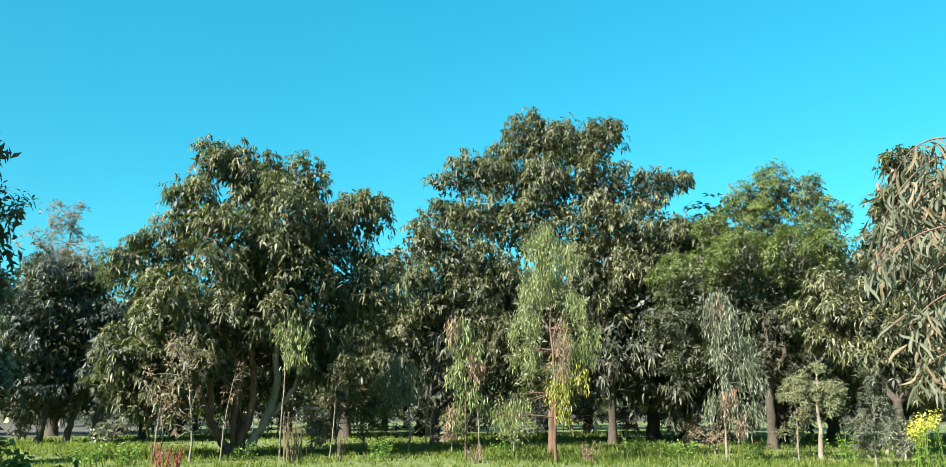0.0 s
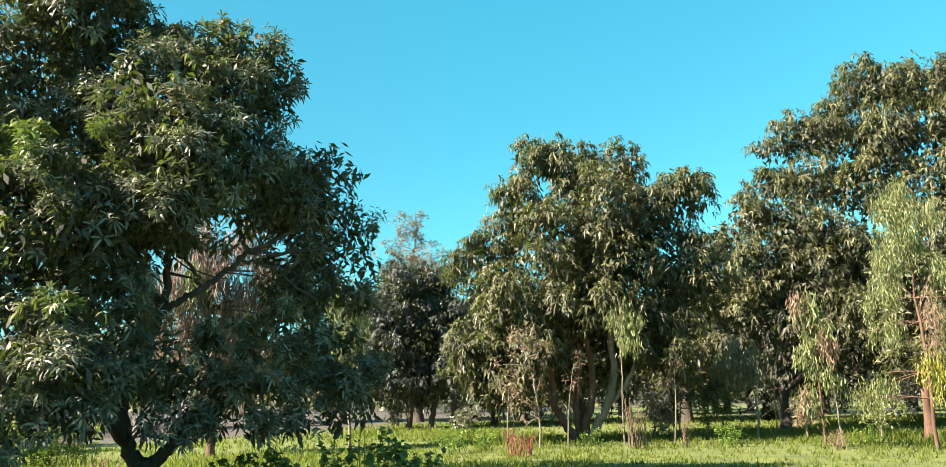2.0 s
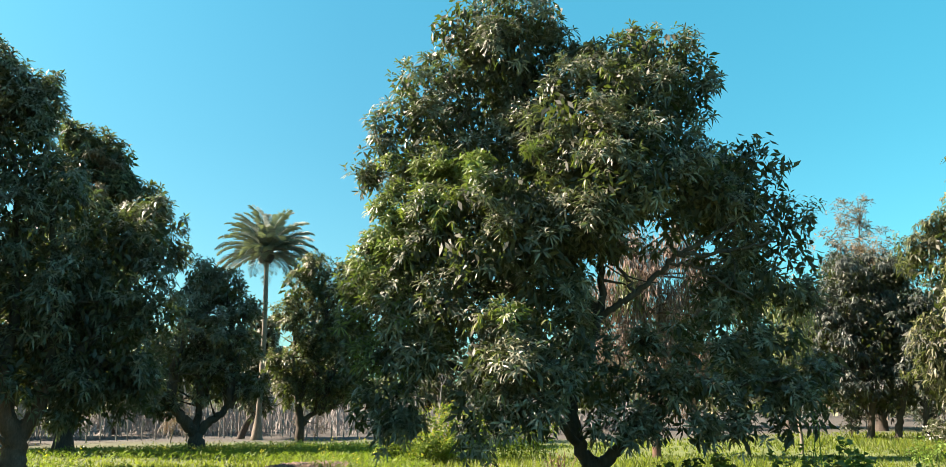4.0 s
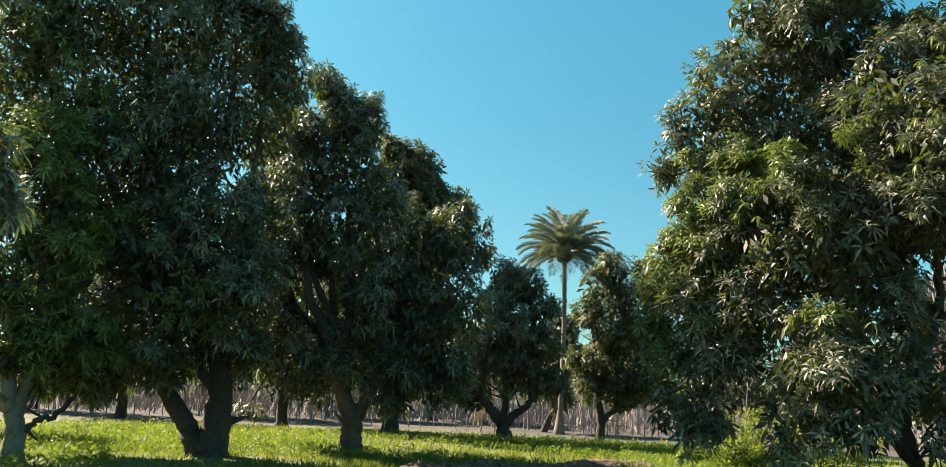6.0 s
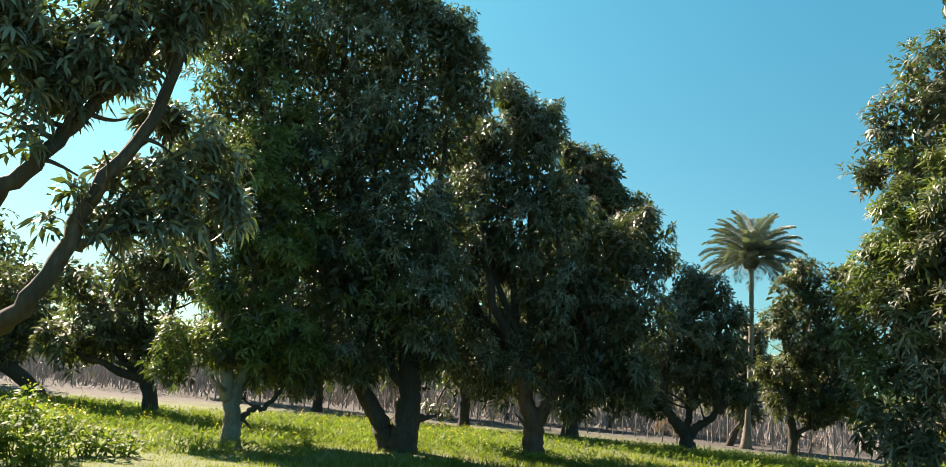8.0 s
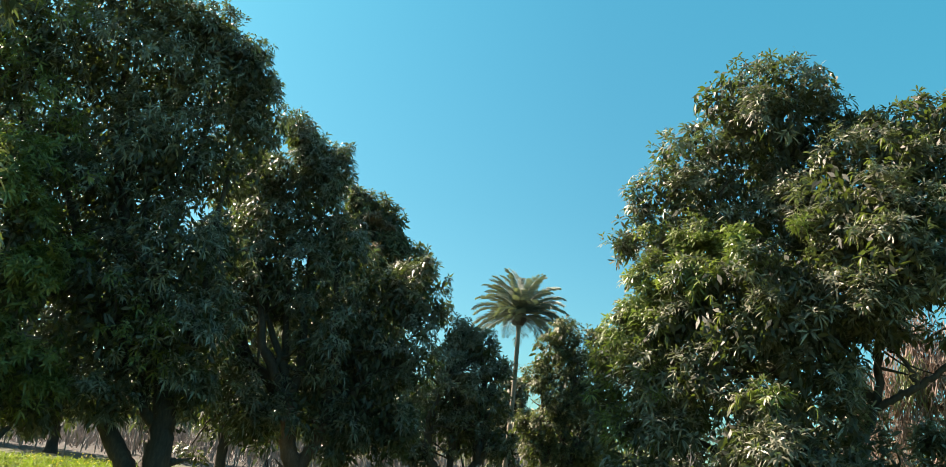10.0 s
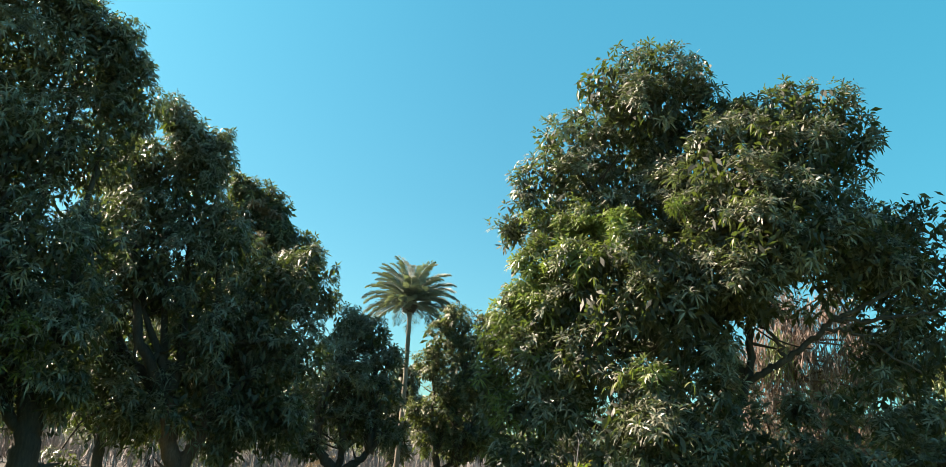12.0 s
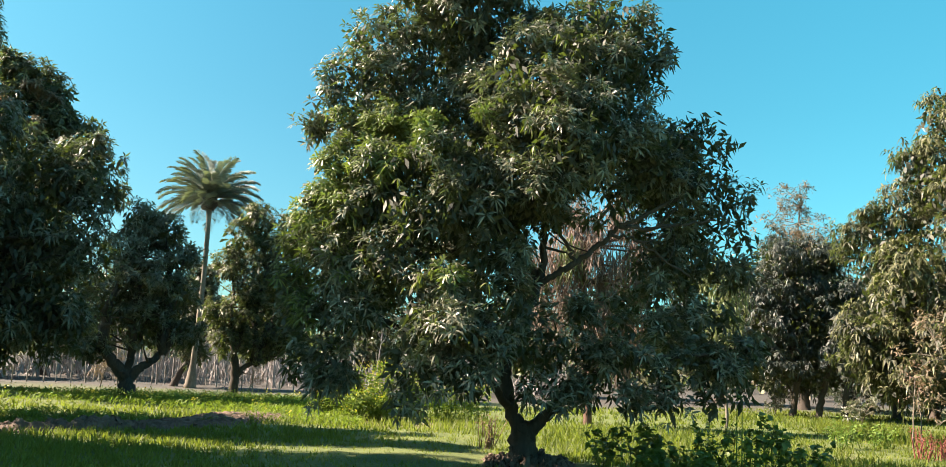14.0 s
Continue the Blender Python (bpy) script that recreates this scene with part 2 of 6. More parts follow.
def single_leaf_material(name, stops, glow):
    """For leaves that are pieces of their own: each takes its tone by chance."""
    m, n, l, b = material(name)
    info = n.new("ShaderNodeObjectInfo")
    tex = n.new("ShaderNodeTexCoord")
    vein = n.new("ShaderNodeTexNoise")
    vein.inputs["Scale"].default_value = 30
    l.new(tex.outputs["Object"], vein.inputs["Vector"])
    mixed = n.new("ShaderNodeMix")
    mixed.inputs[0].default_value = 0.3
    l.new(info.outputs["Random"], mixed.inputs[2])
    l.new(vein.outputs["Fac"], mixed.inputs[3])
    r = ramp_node(n, stops)
    l.new(mixed.outputs[0], r.inputs[0])
    l.new(r.outputs[0], b.inputs["Base Color"])
    b.inputs["Roughness"].default_value = 0.5
    b.inputs["Specular IOR Level"].default_value = 0.35
    t = n.new("ShaderNodeBsdfTranslucent")
    t.inputs["Color"].default_value = (*glow, 1)
    mix = n.new("ShaderNodeMixShader")
    mix.inputs[0].default_value = 0.25
    l.new(b.outputs[0], mix.inputs[1])
    l.new(t.outputs[0], mix.inputs[2])
    l.new(mix.outputs[0], n["Material Output"].inputs["Surface"])
    return m


BROAD = single_leaf_material("broad_weed_leaf", [(0.1, (0.04, 0.066, 0.016)), (0.5, (0.085, 0.13, 0.028)), (0.9, (0.16, 0.21, 0.055))], (0.22, 0.36, 0.04))
SINGLE = single_leaf_material("single_mango_leaf", [(0.1, (0.03, 0.028, 0.016)), (0.5, (0.085, 0.08, 0.04)), (0.9, (0.19, 0.178, 0.105))], (0.22, 0.32, 0.04))


# ---- helpers of this scene ----
def spot(az, d, z=0.0):
    """A place by its bearing (degrees to the left of +y) and distance."""
    return Vector((-d * math.sin(radians(az)), d * math.cos(radians(az)), z))


def thing(name, az, d, label, category, group="", turn=None):
    ob = new(name)
    p = spot(az, d)
    ob.matrix_world = pose(p.x, p.y, 0, 0, 0, az if turn is None else turn)
    return tagged(ob, label, category, group)


def mesh_of(name, verts, loops, starts, mat, smooth=False):
    me = bpy.data.meshes.new(name)
    verts = np.asarray(verts, np.float32)
    me.vertices.add(len(verts))
    me.vertices.foreach_set("co", verts.ravel())
    me.loops.add(len(loops))
    me.loops.foreach_set("vertex_index", np.asarray(loops, np.int32))
    me.polygons.add(len(starts))
    me.polygons.foreach_set("loop_start", np.asarray(starts, np.int32))
    if smooth:
        me.polygons.foreach_set("use_smooth", np.ones(len(starts), bool))
    me.update(calc_edges=True)
    me.materials.append(mat)
    return me


def quads(name, verts, faces, mat, smooth=False):
    faces = np.asarray(faces, np.int32)
    k = faces.shape[1]
    return mesh_of(name, verts, faces.ravel(), np.arange(len(faces)) * k, mat, smooth)


def part(name, me, parent, label=""):
    ob = new(name, me)
    ob.parent = parent
    return tagged(ob, label)


def unit(v):
    return v / (np.linalg.norm(v, axis=-1, keepdims=True) + 1e-9)


def tube(points, radii, sides=8, rng=None, rough=0.0):
    """Verts and quads of a tapered stem along a line of points."""
    p, r = np.asarray(points, float), np.asarray(radii, float)
    d = unit(np.gradient(p, axis=0))
    ref = np.eye(3)[np.argmin(np.abs(d).max(0))]
    u = unit(np.cross(d, ref))
    w = np.cross(d, u)
    a = np.linspace(0, 2 * np.pi, sides, endpoint=False)
    rr = r[:, None] * (1 + (rng.normal(0, rough, (len(p), sides)) if rng is not None else 0))
    v = p[:, None] + rr[..., None] * (np.cos(a)[None, :, None] * u[:, None] + np.sin(a)[None, :, None] * w[:, None])
    i, j = np.meshgrid(np.arange(len(p) - 1), np.arange(sides), indexing="ij")
    k = (j + 1) % sides
    f = np.stack([i * sides + j, i * sides + k, (i + 1) * sides + k, (i + 1) * sides + j], -1).reshape(-1, 4)
    return v.reshape(-1, 3), f


def join_tubes(tubes):
    vs, fs, n = [], [], 0
    for v, f in tubes:
        vs.append(v)
        fs.append(f + n)
        n += len(v)
    return np.concatenate(vs), np.concatenate(fs)


def bend(a, b, c, steps):
    """Points of a smooth bend from a by b to c."""
    t = np.linspace(0, 1, steps)[:, None]
    return (1 - t) ** 2 * np.asarray(a, float) + 2 * t * (1 - t) * np.asarray(b, float) + t * t * np.asarray(c, float)


def leaf_mesh(name, base, way, flat, length, width, fall, mat, fine=True):
    """A mesh of many leaves. base: foot; way: first direction; flat: the blade's normal; fall: how far the tip drops."""
    n = len(base)
    side = unit(np.cross(way, flat))
    L, W = length[:, None], width[:, None]
    down = np.array([0, 0, -1.0]) * (fall * length)[:, None]
    lift = flat * W * 0.22
    tip = base + way * L + down
    if fine:
        a = base + way * L * 0.38 + down * 0.16
        b = base + way * L * 0.72 + down * 0.52
        v = np.stack([base, a + side * W * 0.46 + lift, a - side * W * 0.46 + lift, b + side * W * 0.38 + lift, b - side * W * 0.38 + lift, tip], 1)
        f = np.array([0, 2, 1, 1, 2, 4, 3, 3, 4, 5])
        starts, per = np.array([0, 3, 7]), 6
    else:
        a = base + way * L * 0.48 + down * 0.25
        v = np.stack([base, a + side * W * 0.5 + lift, a - side * W * 0.5 + lift, tip], 1)
        f = np.array([0, 2, 3, 1])
        starts, per = np.array([0]), 4
    loops = (np.arange(n)[:, None] * per + f[None]).ravel()
    st = (np.arange(n)[:, None] * len(f) + starts[None]).ravel()
    return mesh_of(name, v.reshape(-1, 3), loops, st, mat)


def blade(name, length, width, droop, mat, lobed=False):
    """One leaf along +x, folded along its midrib and drooping to the tip."""
    t = np.linspace(0, 1, 6)
    w = width / 2 * np.sin(np.pi * np.clip(t**(0.7 if lobed else 1.0) * 0.94 + 0.04, 0, 1)) * (1 + (0.16 * np.cos(t * 19) if lobed else 0))
    x, z = t * length * (1 - 0.2 * droop), -droop * length * t**2
    rows = [np.stack([x, s * w, z + abs(s) * 0.25 * w], 1) for s in (-1, 0, 1)]
    i = np.arange(5)
    f = np.concatenate([np.stack([i + 6 * a, i + 6 * (a + 1), i + 6 * (a + 1) + 1, i + 6 * a + 1], 1) for a in (0, 1)])
    return quads(name, np.concatenate(rows), f, mat, True)


def sphere(rng, n):
    return unit(rng.normal(size=(n, 3)))


def rosettes(rng, lobes, per_clump, clump=0.42, skip_low=0.72, gap=-0.9):
    """Twig ends over the lobes of a crown, gathered in clumps: places and outward directions."""
    lobes = np.asarray(lobes, float)
    c, r = lobes[:, :3], lobes[:, 3]
    mean = clump * np.clip(r, 0.5, 2.2) ** 0.5
    count = np.maximum((5.0 * (r / mean) ** 2).astype(int), 8)
    who = np.repeat(np.arange(len(lobes)), count)
    d = sphere(rng, len(who))
    keep = (d[:, 2] > -0.12) | (rng.random(len(who)) > skip_low)
    who, d = who[keep], d[keep]
    cr = mean[who] * rng.uniform(0.45, 1.35, len(who))
    cc = c[who] + d * ((r[who] - 0.7 * cr) * rng.uniform(0.68, 1.1, len(who)))[:, None]
    near = np.full(len(cc), 9.0)
    for k in range(len(lobes)):
        near = np.minimum(near, np.where(who == k, 9, np.linalg.norm(cc - c[k], axis=1) / r[k]))
    # hollows between the leafy clumps, where the dark inside of the crown shows
    hollow = np.sin(cc[:, 0] * 3.1 + 1.7 * np.sin(cc[:, 2] * 2.3)) + np.sin(cc[:, 2] * 3.7 + cc[:, 1] * 2.1) + np.cos(cc[:, 1] * 2.9 - cc[:, 0] * 1.3)
    keep = ((near > 0.6) | (rng.random(len(cc)) < 0.2)) & ((hollow > gap) | (rng.random(len(cc)) < 0.15))
    cc, cr, d = cc[keep], cr[keep], d[keep]
    n = np.maximum((per_clump * (cr / clump) ** 2).astype(int), 3)
    pick = np.repeat(np.arange(len(cc)), n)
    e = unit(sphere(rng, len(pick)) + 0.8 * d[pick] + [0, 0, 0.3])
    p = cc[pick] + e * (cr[pick] * np.minimum(rng.uniform(0.35, 1.1, len(pick)) * rng.uniform(0.85, 1.25, len(pick)), 1.3))[:, None]
    keep = p[:, 2] > 0.35
    return p[keep], unit(e + 0.5 * d[pick])[keep]


def inner_mesh(seed, lobes, per_m2, mat, size=(0.4, 0.15)):
    """Leaves deeper in the crown; the shade there is put into their dark colour."""
    rng = np.random.default_rng(seed)
    lobes = np.asarray(lobes, float)
    n = np.maximum((per_m2 * 4 * np.pi * lobes[:, 3] ** 2).astype(int), 20)
    who = np.repeat(np.arange(len(lobes)), n)
    d = sphere(rng, len(who))
    p = lobes[who, :3] + d * (lobes[who, 3] * rng.uniform(0.3, 0.78, len(who)))[:, None]
    p[:, 2] = np.maximum(p[:, 2], 0.5)
    way = unit(sphere(rng, len(p)) + [0, 0, -0.5])
    flat = unit(np.cross(way, sphere(rng, len(p))))
    return leaf_mesh("inner_foliage", p, way, flat, size[0] * rng.uniform(0.6, 1.2, len(p)), size[1] * rng.uniform(0.7, 1.2, len(p)), np.full(len(p), 0.2), mat, False)


def knobs(lobes, seed, each=2):
    """Smaller boughs that stand out of the lobes and break their roundness."""
    rng = np.random.default_rng(seed + 90)
    out = []
    for x, y, z, q in lobes:
        for _ in range(each):
            d = unit(rng.normal(size=3) + [0, -0.5, 0.2])
            k = q * rng.uniform(0.32, 0.55)
            c = np.array([x, y, z]) + d * (q * 1.06 - k) * rng.uniform(0.85, 1.1)
            out.append((*c, k))
    return out


def deepen(lobes, seed):
    """The far and near sides of a crown whose face is given."""
    rng = np.random.default_rng(seed + 50)
    z = [q[2] for q in lobes]
    lo, hi = min(z), max(z)
    back, x0 = [], sum(q[0] * q[3] for q in lobes) / sum(q[3] for q in lobes)
    for x, y, h, r in lobes:
        k = 1 - ((h - lo) / (hi - lo + 0.1)) ** 2 * 0.55
        back.append((x0 + (x - x0) * 0.85, y + k * r * rng.uniform(1.2, 1.9), h - 0.15 * r, r * 0.95))
    return back


def crown_mesh(name, seed, lobes, per_clump, mat, leaf=(0.24, 0.052), leaves=9, fine=True, fall=0.35, hang=False, clump=0.42, gap=-0.9):
    rng = np.random.default_rng(seed)
    p, out = rosettes(rng, lobes, per_clump, clump, gap=gap)
    n = len(p)
    if hang:
        # strings of leaves hanging straight down
        base = np.repeat(p, leaves, 0) + rng.normal(0, 0.05, (n * leaves, 3))
        base[:, 2] -= np.tile(np.arange(leaves) * leaf[0] * 0.42, n) + rng.normal(0, 0.03, n * leaves)
        way = unit(np.array([0, 0, -1.0]) + rng.normal(0, 0.28, (n * leaves, 3)) + 0.15 * np.repeat(out, leaves, 0))
        flat = unit(np.cross(way, sphere(rng, n * leaves)))
        length = leaf[0] * rng.uniform(0.6, 1.25, n * leaves)
        width = leaf[1] * rng.uniform(0.7, 1.2, n * leaves)
        return leaf_mesh(name, base, way, flat, length, width, np.full(n * leaves, 0.05), mat, fine)
    axis = unit(0.75 * out + np.array([0, 0, 0.45]) + rng.normal(0, 0.28, (n, 3)))
    u = unit(np.cross(axis, sphere(rng, n)))
    w = np.cross(axis, u)
    ang = 2 * np.pi * np.arange(leaves)[None] / leaves * 2.4 + rng.uniform(0, 6.28, (n, 1)) + rng.normal(0, 0.25, (n, leaves))
    tilt = np.radians(rng.uniform(35, 100, (n, leaves)))
    e = np.cos(ang)[..., None] * u[:, None] + np.sin(ang)[..., None] * w[:, None]
    way = unit(np.cos(tilt)[..., None] * axis[:, None] + np.sin(tilt)[..., None] * e)
    flat = unit(np.sin(tilt)[..., None] * axis[:, None] - np.cos(tilt)[..., None] * e + rng.normal(0, 0.18, way.shape))
    base = p[:, None] - axis[:, None] * rng.uniform(0, 0.1, (n, leaves, 1)) + way * 0.015
    m = n * leaves
    length = leaf[0] * rng.uniform(0.65, 1.2, m)
    width = leaf[1] * rng.uniform(0.75, 1.2, m)
    drop = fall * rng.uniform(0.3, 1.7, m)
    return leaf_mesh(name, base.reshape(-1, 3), way.reshape(-1, 3), flat.reshape(-1, 3), length, width, drop, mat, fine)


def stems(tree, seed, lobes, fork, radius, bark, lean=(0.0, 0.0), limbs=9, trunks=None):
    """Trunk with a flared foot up to the fork, and limbs that bend out into the lobes."""
    rng = np.random.default_rng(seed)
    lobes = sorted(lobes, key=lambda q: -q[3])
    top = np.array([lean[0], lean[1], fork])
    for at, foot, rad in trunks or [(top, (0, 0), radius)]:
        if foot is None:
            continue
        at = np.asarray(at, float)
        line = bend((foot[0], foot[1], -0.15), (foot[0] + 0.15 * (at[0] - foot[0]), foot[1], at[2] * 0.5), at, 9)
        line[1:-1, :2] += rng.normal(0, 0.022 * rad / 0.25, (7, 2))
        r = rad * np.array([1.75, 1.3, 1.1, 1.0, 0.95, 0.93, 0.92, 0.95, 0.9])
        v, f = tube(line, r, 12, rng, 0.06)
        part("trunk", quads("trunk", v, f, bark, True), tree)
    heads = [np.asarray(t[0], float) for t in trunks] if trunks else [top]
    for q in lobes[:limbs]:
        end = np.array(q[:3], float)
        start = min(heads, key=lambda h: np.linalg.norm(h[:2] - end[:2]))
        if end[2] < start[2] + 0.3:
            end[2] = start[2] + 0.3
        mid = start + (end - start) * [0.55, 0.55, 0.35] + rng.normal(0, 0.25, 3)
        line = bend(start - [0, 0, 0.1], mid, end, 9)
        line[2:-1] += rng.normal(0, 0.07, (6, 3))
        far = np.linalg.norm(end - start)
        r = np.linspace(radius * 0.62, max(0.03, radius * 0.16), 9) * rng.uniform(0.8, 1.1)
        limb = part("limb", quads("limb", *tube(line, r, 8, rng, 0.05), bark, True), tree)
        for _ in range(4):
            k = rng.integers(3, 8)
            tip = line[k] + sphere(rng, 1)[0] * [1, 1, 0.7] * q[3] * rng.uniform(0.7, 1.1) + [0, 0, 0.2]
            v, f = tube(bend(line[k], (line[k] + tip) / 2 + rng.normal(0, 0.12, 3), tip, 6), np.linspace(r[k] * 0.55, 0.012, 6), 5)
            part("twig", quads("twig", v, f, bark, True), limb)


def mango(name, az, d, lobes, label, seed, density=14, fork=1.4, radius=0.22, bark=None, mat=None, leaf=(0.24, 0.055),
          leaves=9, fine=False, lean=(0.0, 0.0), limbs=9, young=(), trunks=None, group="orchard trees", fall=0.35, young_mat=None, clump=0.42, inner=22, shade_below=0.0, shade_in=0.0, knob=2, behind=1.0, gap=-0.9, bare=0.0, deep=1.0):
    """young: small lobes of fresh leaves; lobes under a given height carry leaves coloured dark for shade, set back
    into the crown.
    """
    tree = thing(name, az, d, label, "mango tree", group)
    mat = mat or MANGO
    low = [(x, y + shade_in, z, q) for x, y, z, q in lobes if z < shade_below]
    lobes = [q for q in lobes if q[2] >= shade_below]
    back = [(x, y * deep, z, q) for x, y, z, q in deepen([q for q in lobes if q[2] > bare], seed)]
    face = [(x, y, z, q * 0.95) for x, y, z, q in lobes] + knobs(lobes, seed, knob)
    stems(tree, seed, lobes, fork, radius, bark or BARK, lean, limbs, trunks)
    part("crown", crown_mesh("crown", seed, face, density * 0.72, mat, leaf, leaves, fine, fall, clump=clump, gap=gap), tree)
    part("back_foliage", crown_mesh("back_foliage", seed + 3, back, density * 0.32 * behind, mat if mat is HAZE_SHADE else MANGO, (leaf[0] * 1.12, leaf[1] * 1.25), max(5, leaves - 3), False, fall, clump=clump), tree)
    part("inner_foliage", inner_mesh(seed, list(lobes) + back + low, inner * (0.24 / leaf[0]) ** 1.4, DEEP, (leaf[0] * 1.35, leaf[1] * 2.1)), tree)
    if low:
        part("old_foliage", crown_mesh("old_foliage", seed + 7, low, density * 0.8, DEEP, (leaf[0] * 1.3, leaf[1] * 1.5), leaves, False, fall, clump=clump), tree, "low crown leaves in a colour darkened for shade")
    if young:
        part("young_foliage", crown_mesh("young_foliage", seed + 1, [(x, y, z, q * 1.25) for x, y, z, q in young], density * 0.75, young_mat or YOUNG, leaf, leaves, fine, fall, clump=clump * 0.7), tree, "brownish young top leaves" if young_mat else "fresh yellow-green leaf flush")
    return tree


def farther(lobes, k):
    """The same boughs for a tree k times as far off, seen from eye height."""
    return [(x * k, y * k, 1.75 + (z - 1.75) * k, q * k) for x, y, z, q in lobes]


def bough(tree, points, r0, r1, seed, mat=None, twigs=5, reach=0.8):
    """A bent bough through given places, with side twigs."""
    rng = np.random.default_rng(seed)
    p = np.asarray(points, float)
    s = np.linspace(0, len(p) - 1, 4 * len(p))
    line = np.stack([np.interp(s, np.arange(len(p)), p[:, i]) for i in range(3)], 1)
    line[1:-1] = (line[:-2] + 2 * line[1:-1] + line[2:]) / 4
    line[1:-1] += rng.normal(0, 0.02, (len(line) - 2, 3))
    r = np.linspace(r0, r1, len(line))
    limb = part("limb", quads("limb", *tube(line, r, 9, rng, 0.06), mat or BARK, True), tree)
    for _ in range(twigs):
        k = rng.integers(len(line) // 3, len(line) - 1)
        tip = line[k] + sphere(rng, 1)[0] * reach * rng.uniform(0.5, 1) + [0, 0, 0.25 * reach]
        v, f = tube(bend(line[k], (line[k] + tip) / 2 + rng.normal(0, 0.1, 3), tip, 6), np.linspace(r[k] * 0.5, 0.01, 6), 5)
        part("twig", quads("twig", v, f, mat or BARK, True), limb)
    return limb


# ---- ground ----
def make_ground():
    rng = np.random.default_rng(3)
    rad = np.concatenate([np.linspace(0.0, 60, 121)[1:], np.geomspace(62, 2500, 40)])
    seg = 220
    a = np.linspace(0, 2 * np.pi, seg, endpoint=False)
    R, A = np.meshgrid(rad, a, indexing="ij")
    x, y = -R * np.sin(A), R * np.cos(A)
    z = 0.035 * np.sin(x * 0.9 + 1.3 * np.sin(y * 0.31)) * np.cos(y * 0.7) + 0.03 * np.sin(0.23 * x + 0.4 * y)
    z *= np.clip((60 - R) / 20, 0, 1)
    z += rng.normal(0, 0.012, z.shape) * (R < 60) * np.clip((R - 3) / 9, 0, 1)
    v = np.concatenate([np.stack([x, y, z], -1).reshape(-1, 3), [[0, 0, 0]]])
    i, j = np.meshgrid(np.arange(len(rad) - 1), np.arange(seg), indexing="ij")
    k = (j + 1) % seg
    f = np.stack([i * seg + j, (i + 1) * seg + j, (i + 1) * seg + k, i * seg + k], -1).reshape(-1, 4)
    j = np.arange(seg)
    cap = np.stack([np.full(seg, len(v) - 1), j, (j + 1) % seg], -1)
    loops = np.concatenate([f.ravel(), cap.ravel()])
    st = np.concatenate([np.arange(len(f)) * 4, len(f) * 4 + np.arange(seg) * 3])
    ob = new("ground", mesh_of("ground", v, loops, st, GROUND, True))
    tagged(ob, "green orchard turf over brown earth, far fields toned for haze", "ground", kind="structure")


make_ground()

# ---- the large trees ----
# the boughs of the great tree: top, left and right shoulders, low mound, skirts, shaded side, heart
M_TOP = [(-2.38, 0.3, 9.32, 0.78), (-1.51, 0.2, 9.34, 0.77), (-0.82, 0.2, 9.38, 0.54), (-1.62, 0.1, 8.56, 0.75), (-0.7, 0.3, 8.65, 0.53), (-2.76, 0.3, 9.22, 0.45), (-2.26, 0.5, 7.52, 0.4), (-1.7, 0.3, 6.97, 0.49), (-1.25, 0.5, 7.85, 0.48), (-1.06, 0.2, 7.16, 0.49)]
M_LEFT = [(-3.25, -0.2, 7.7, 0.67), (-3.59, -0.2, 7.07, 0.61), (-2.9, -0.3, 6.88, 0.65), (-3.94, -0.2, 6.51, 0.41), (-2.68, 0, 8, 0.47), (-3.42, -0.3, 6.16, 0.53), (-2.67, -0.5, 5.96, 0.58), (-3.5, -0.8, 5.2, 0.57), (-2.67, -1.3, 4.96, 0.59), (-1.94, -1.6, 5, 0.58), (-1.34, -1.6, 5.2, 0.52), (-0.85, -1.5, 5.22, 0.47), (-3.69, -0.8, 4.4, 0.56), (-2.89, -1.4, 4.09, 0.64), (-1.98, -1.9, 4.11, 0.61), (-1.31, -1.9, 4.32, 0.56), (-0.66, -1.7, 4.27, 0.51), (-4.03, -0.7, 3.74, 0.56), (-3.28, -1.2, 3.38, 0.65), (-4.3, -0.6, 2.98, 0.48), (-2.38, -1.8, 3.33, 0.56), (-0.78, -1.4, 3.63, 0.47)]
M_RIGHT = [(0.95, 0, 8.39, 0.62), (1.59, 0.2, 8.37, 0.63), (2.1, 0.3, 8.07, 0.53), (0.29, -0.3, 7.94, 0.6), (-0.3, -0.7, 7.46, 0.52), (0.57, -0.8, 7.25, 0.69), (1.28, -0.4, 7.25, 0.71), (1.94, 0.2, 7.33, 0.61), (2.31, 0.4, 7.74, 0.35), (-0.45, -1.1, 6.68, 0.56), (0.14, -1.4, 6.34, 0.65), (0.89, -1.2, 6.21, 0.66), (1.61, -0.5, 6.31, 0.63), (-0.66, -1.2, 5.99, 0.44), (-0.22, -1.5, 5.63, 0.53), (0.38, -1.8, 5.38, 0.62), (1.03, -1.4, 5.43, 0.59), (0.17, -1.6, 4.68, 0.52), (-0.38, -1.5, 4.91, 0.47), (0.74, -1.3, 4.95, 0.37)]
M_MOUND = [(-1.7, -2.1, 2.86, 0.44), (-1.2, -2.3, 2.95, 0.43), (-0.78, -2.1, 2.7, 0.43), (-1.74, -2.3, 2.27, 0.52), (-1.14, -2.6, 2.19, 0.56), (-0.66, -2.2, 2.14, 0.43), (-1.94, -2.1, 1.71, 0.48), (-1.4, -2.5, 1.55, 0.51), (-0.9, -2.4, 1.49, 0.45), (-1.92, -2, 1.15, 0.33), (-0.17, -1.7, 2.56, 0.4), (-0.11, -1.6, 1.99, 0.4)]
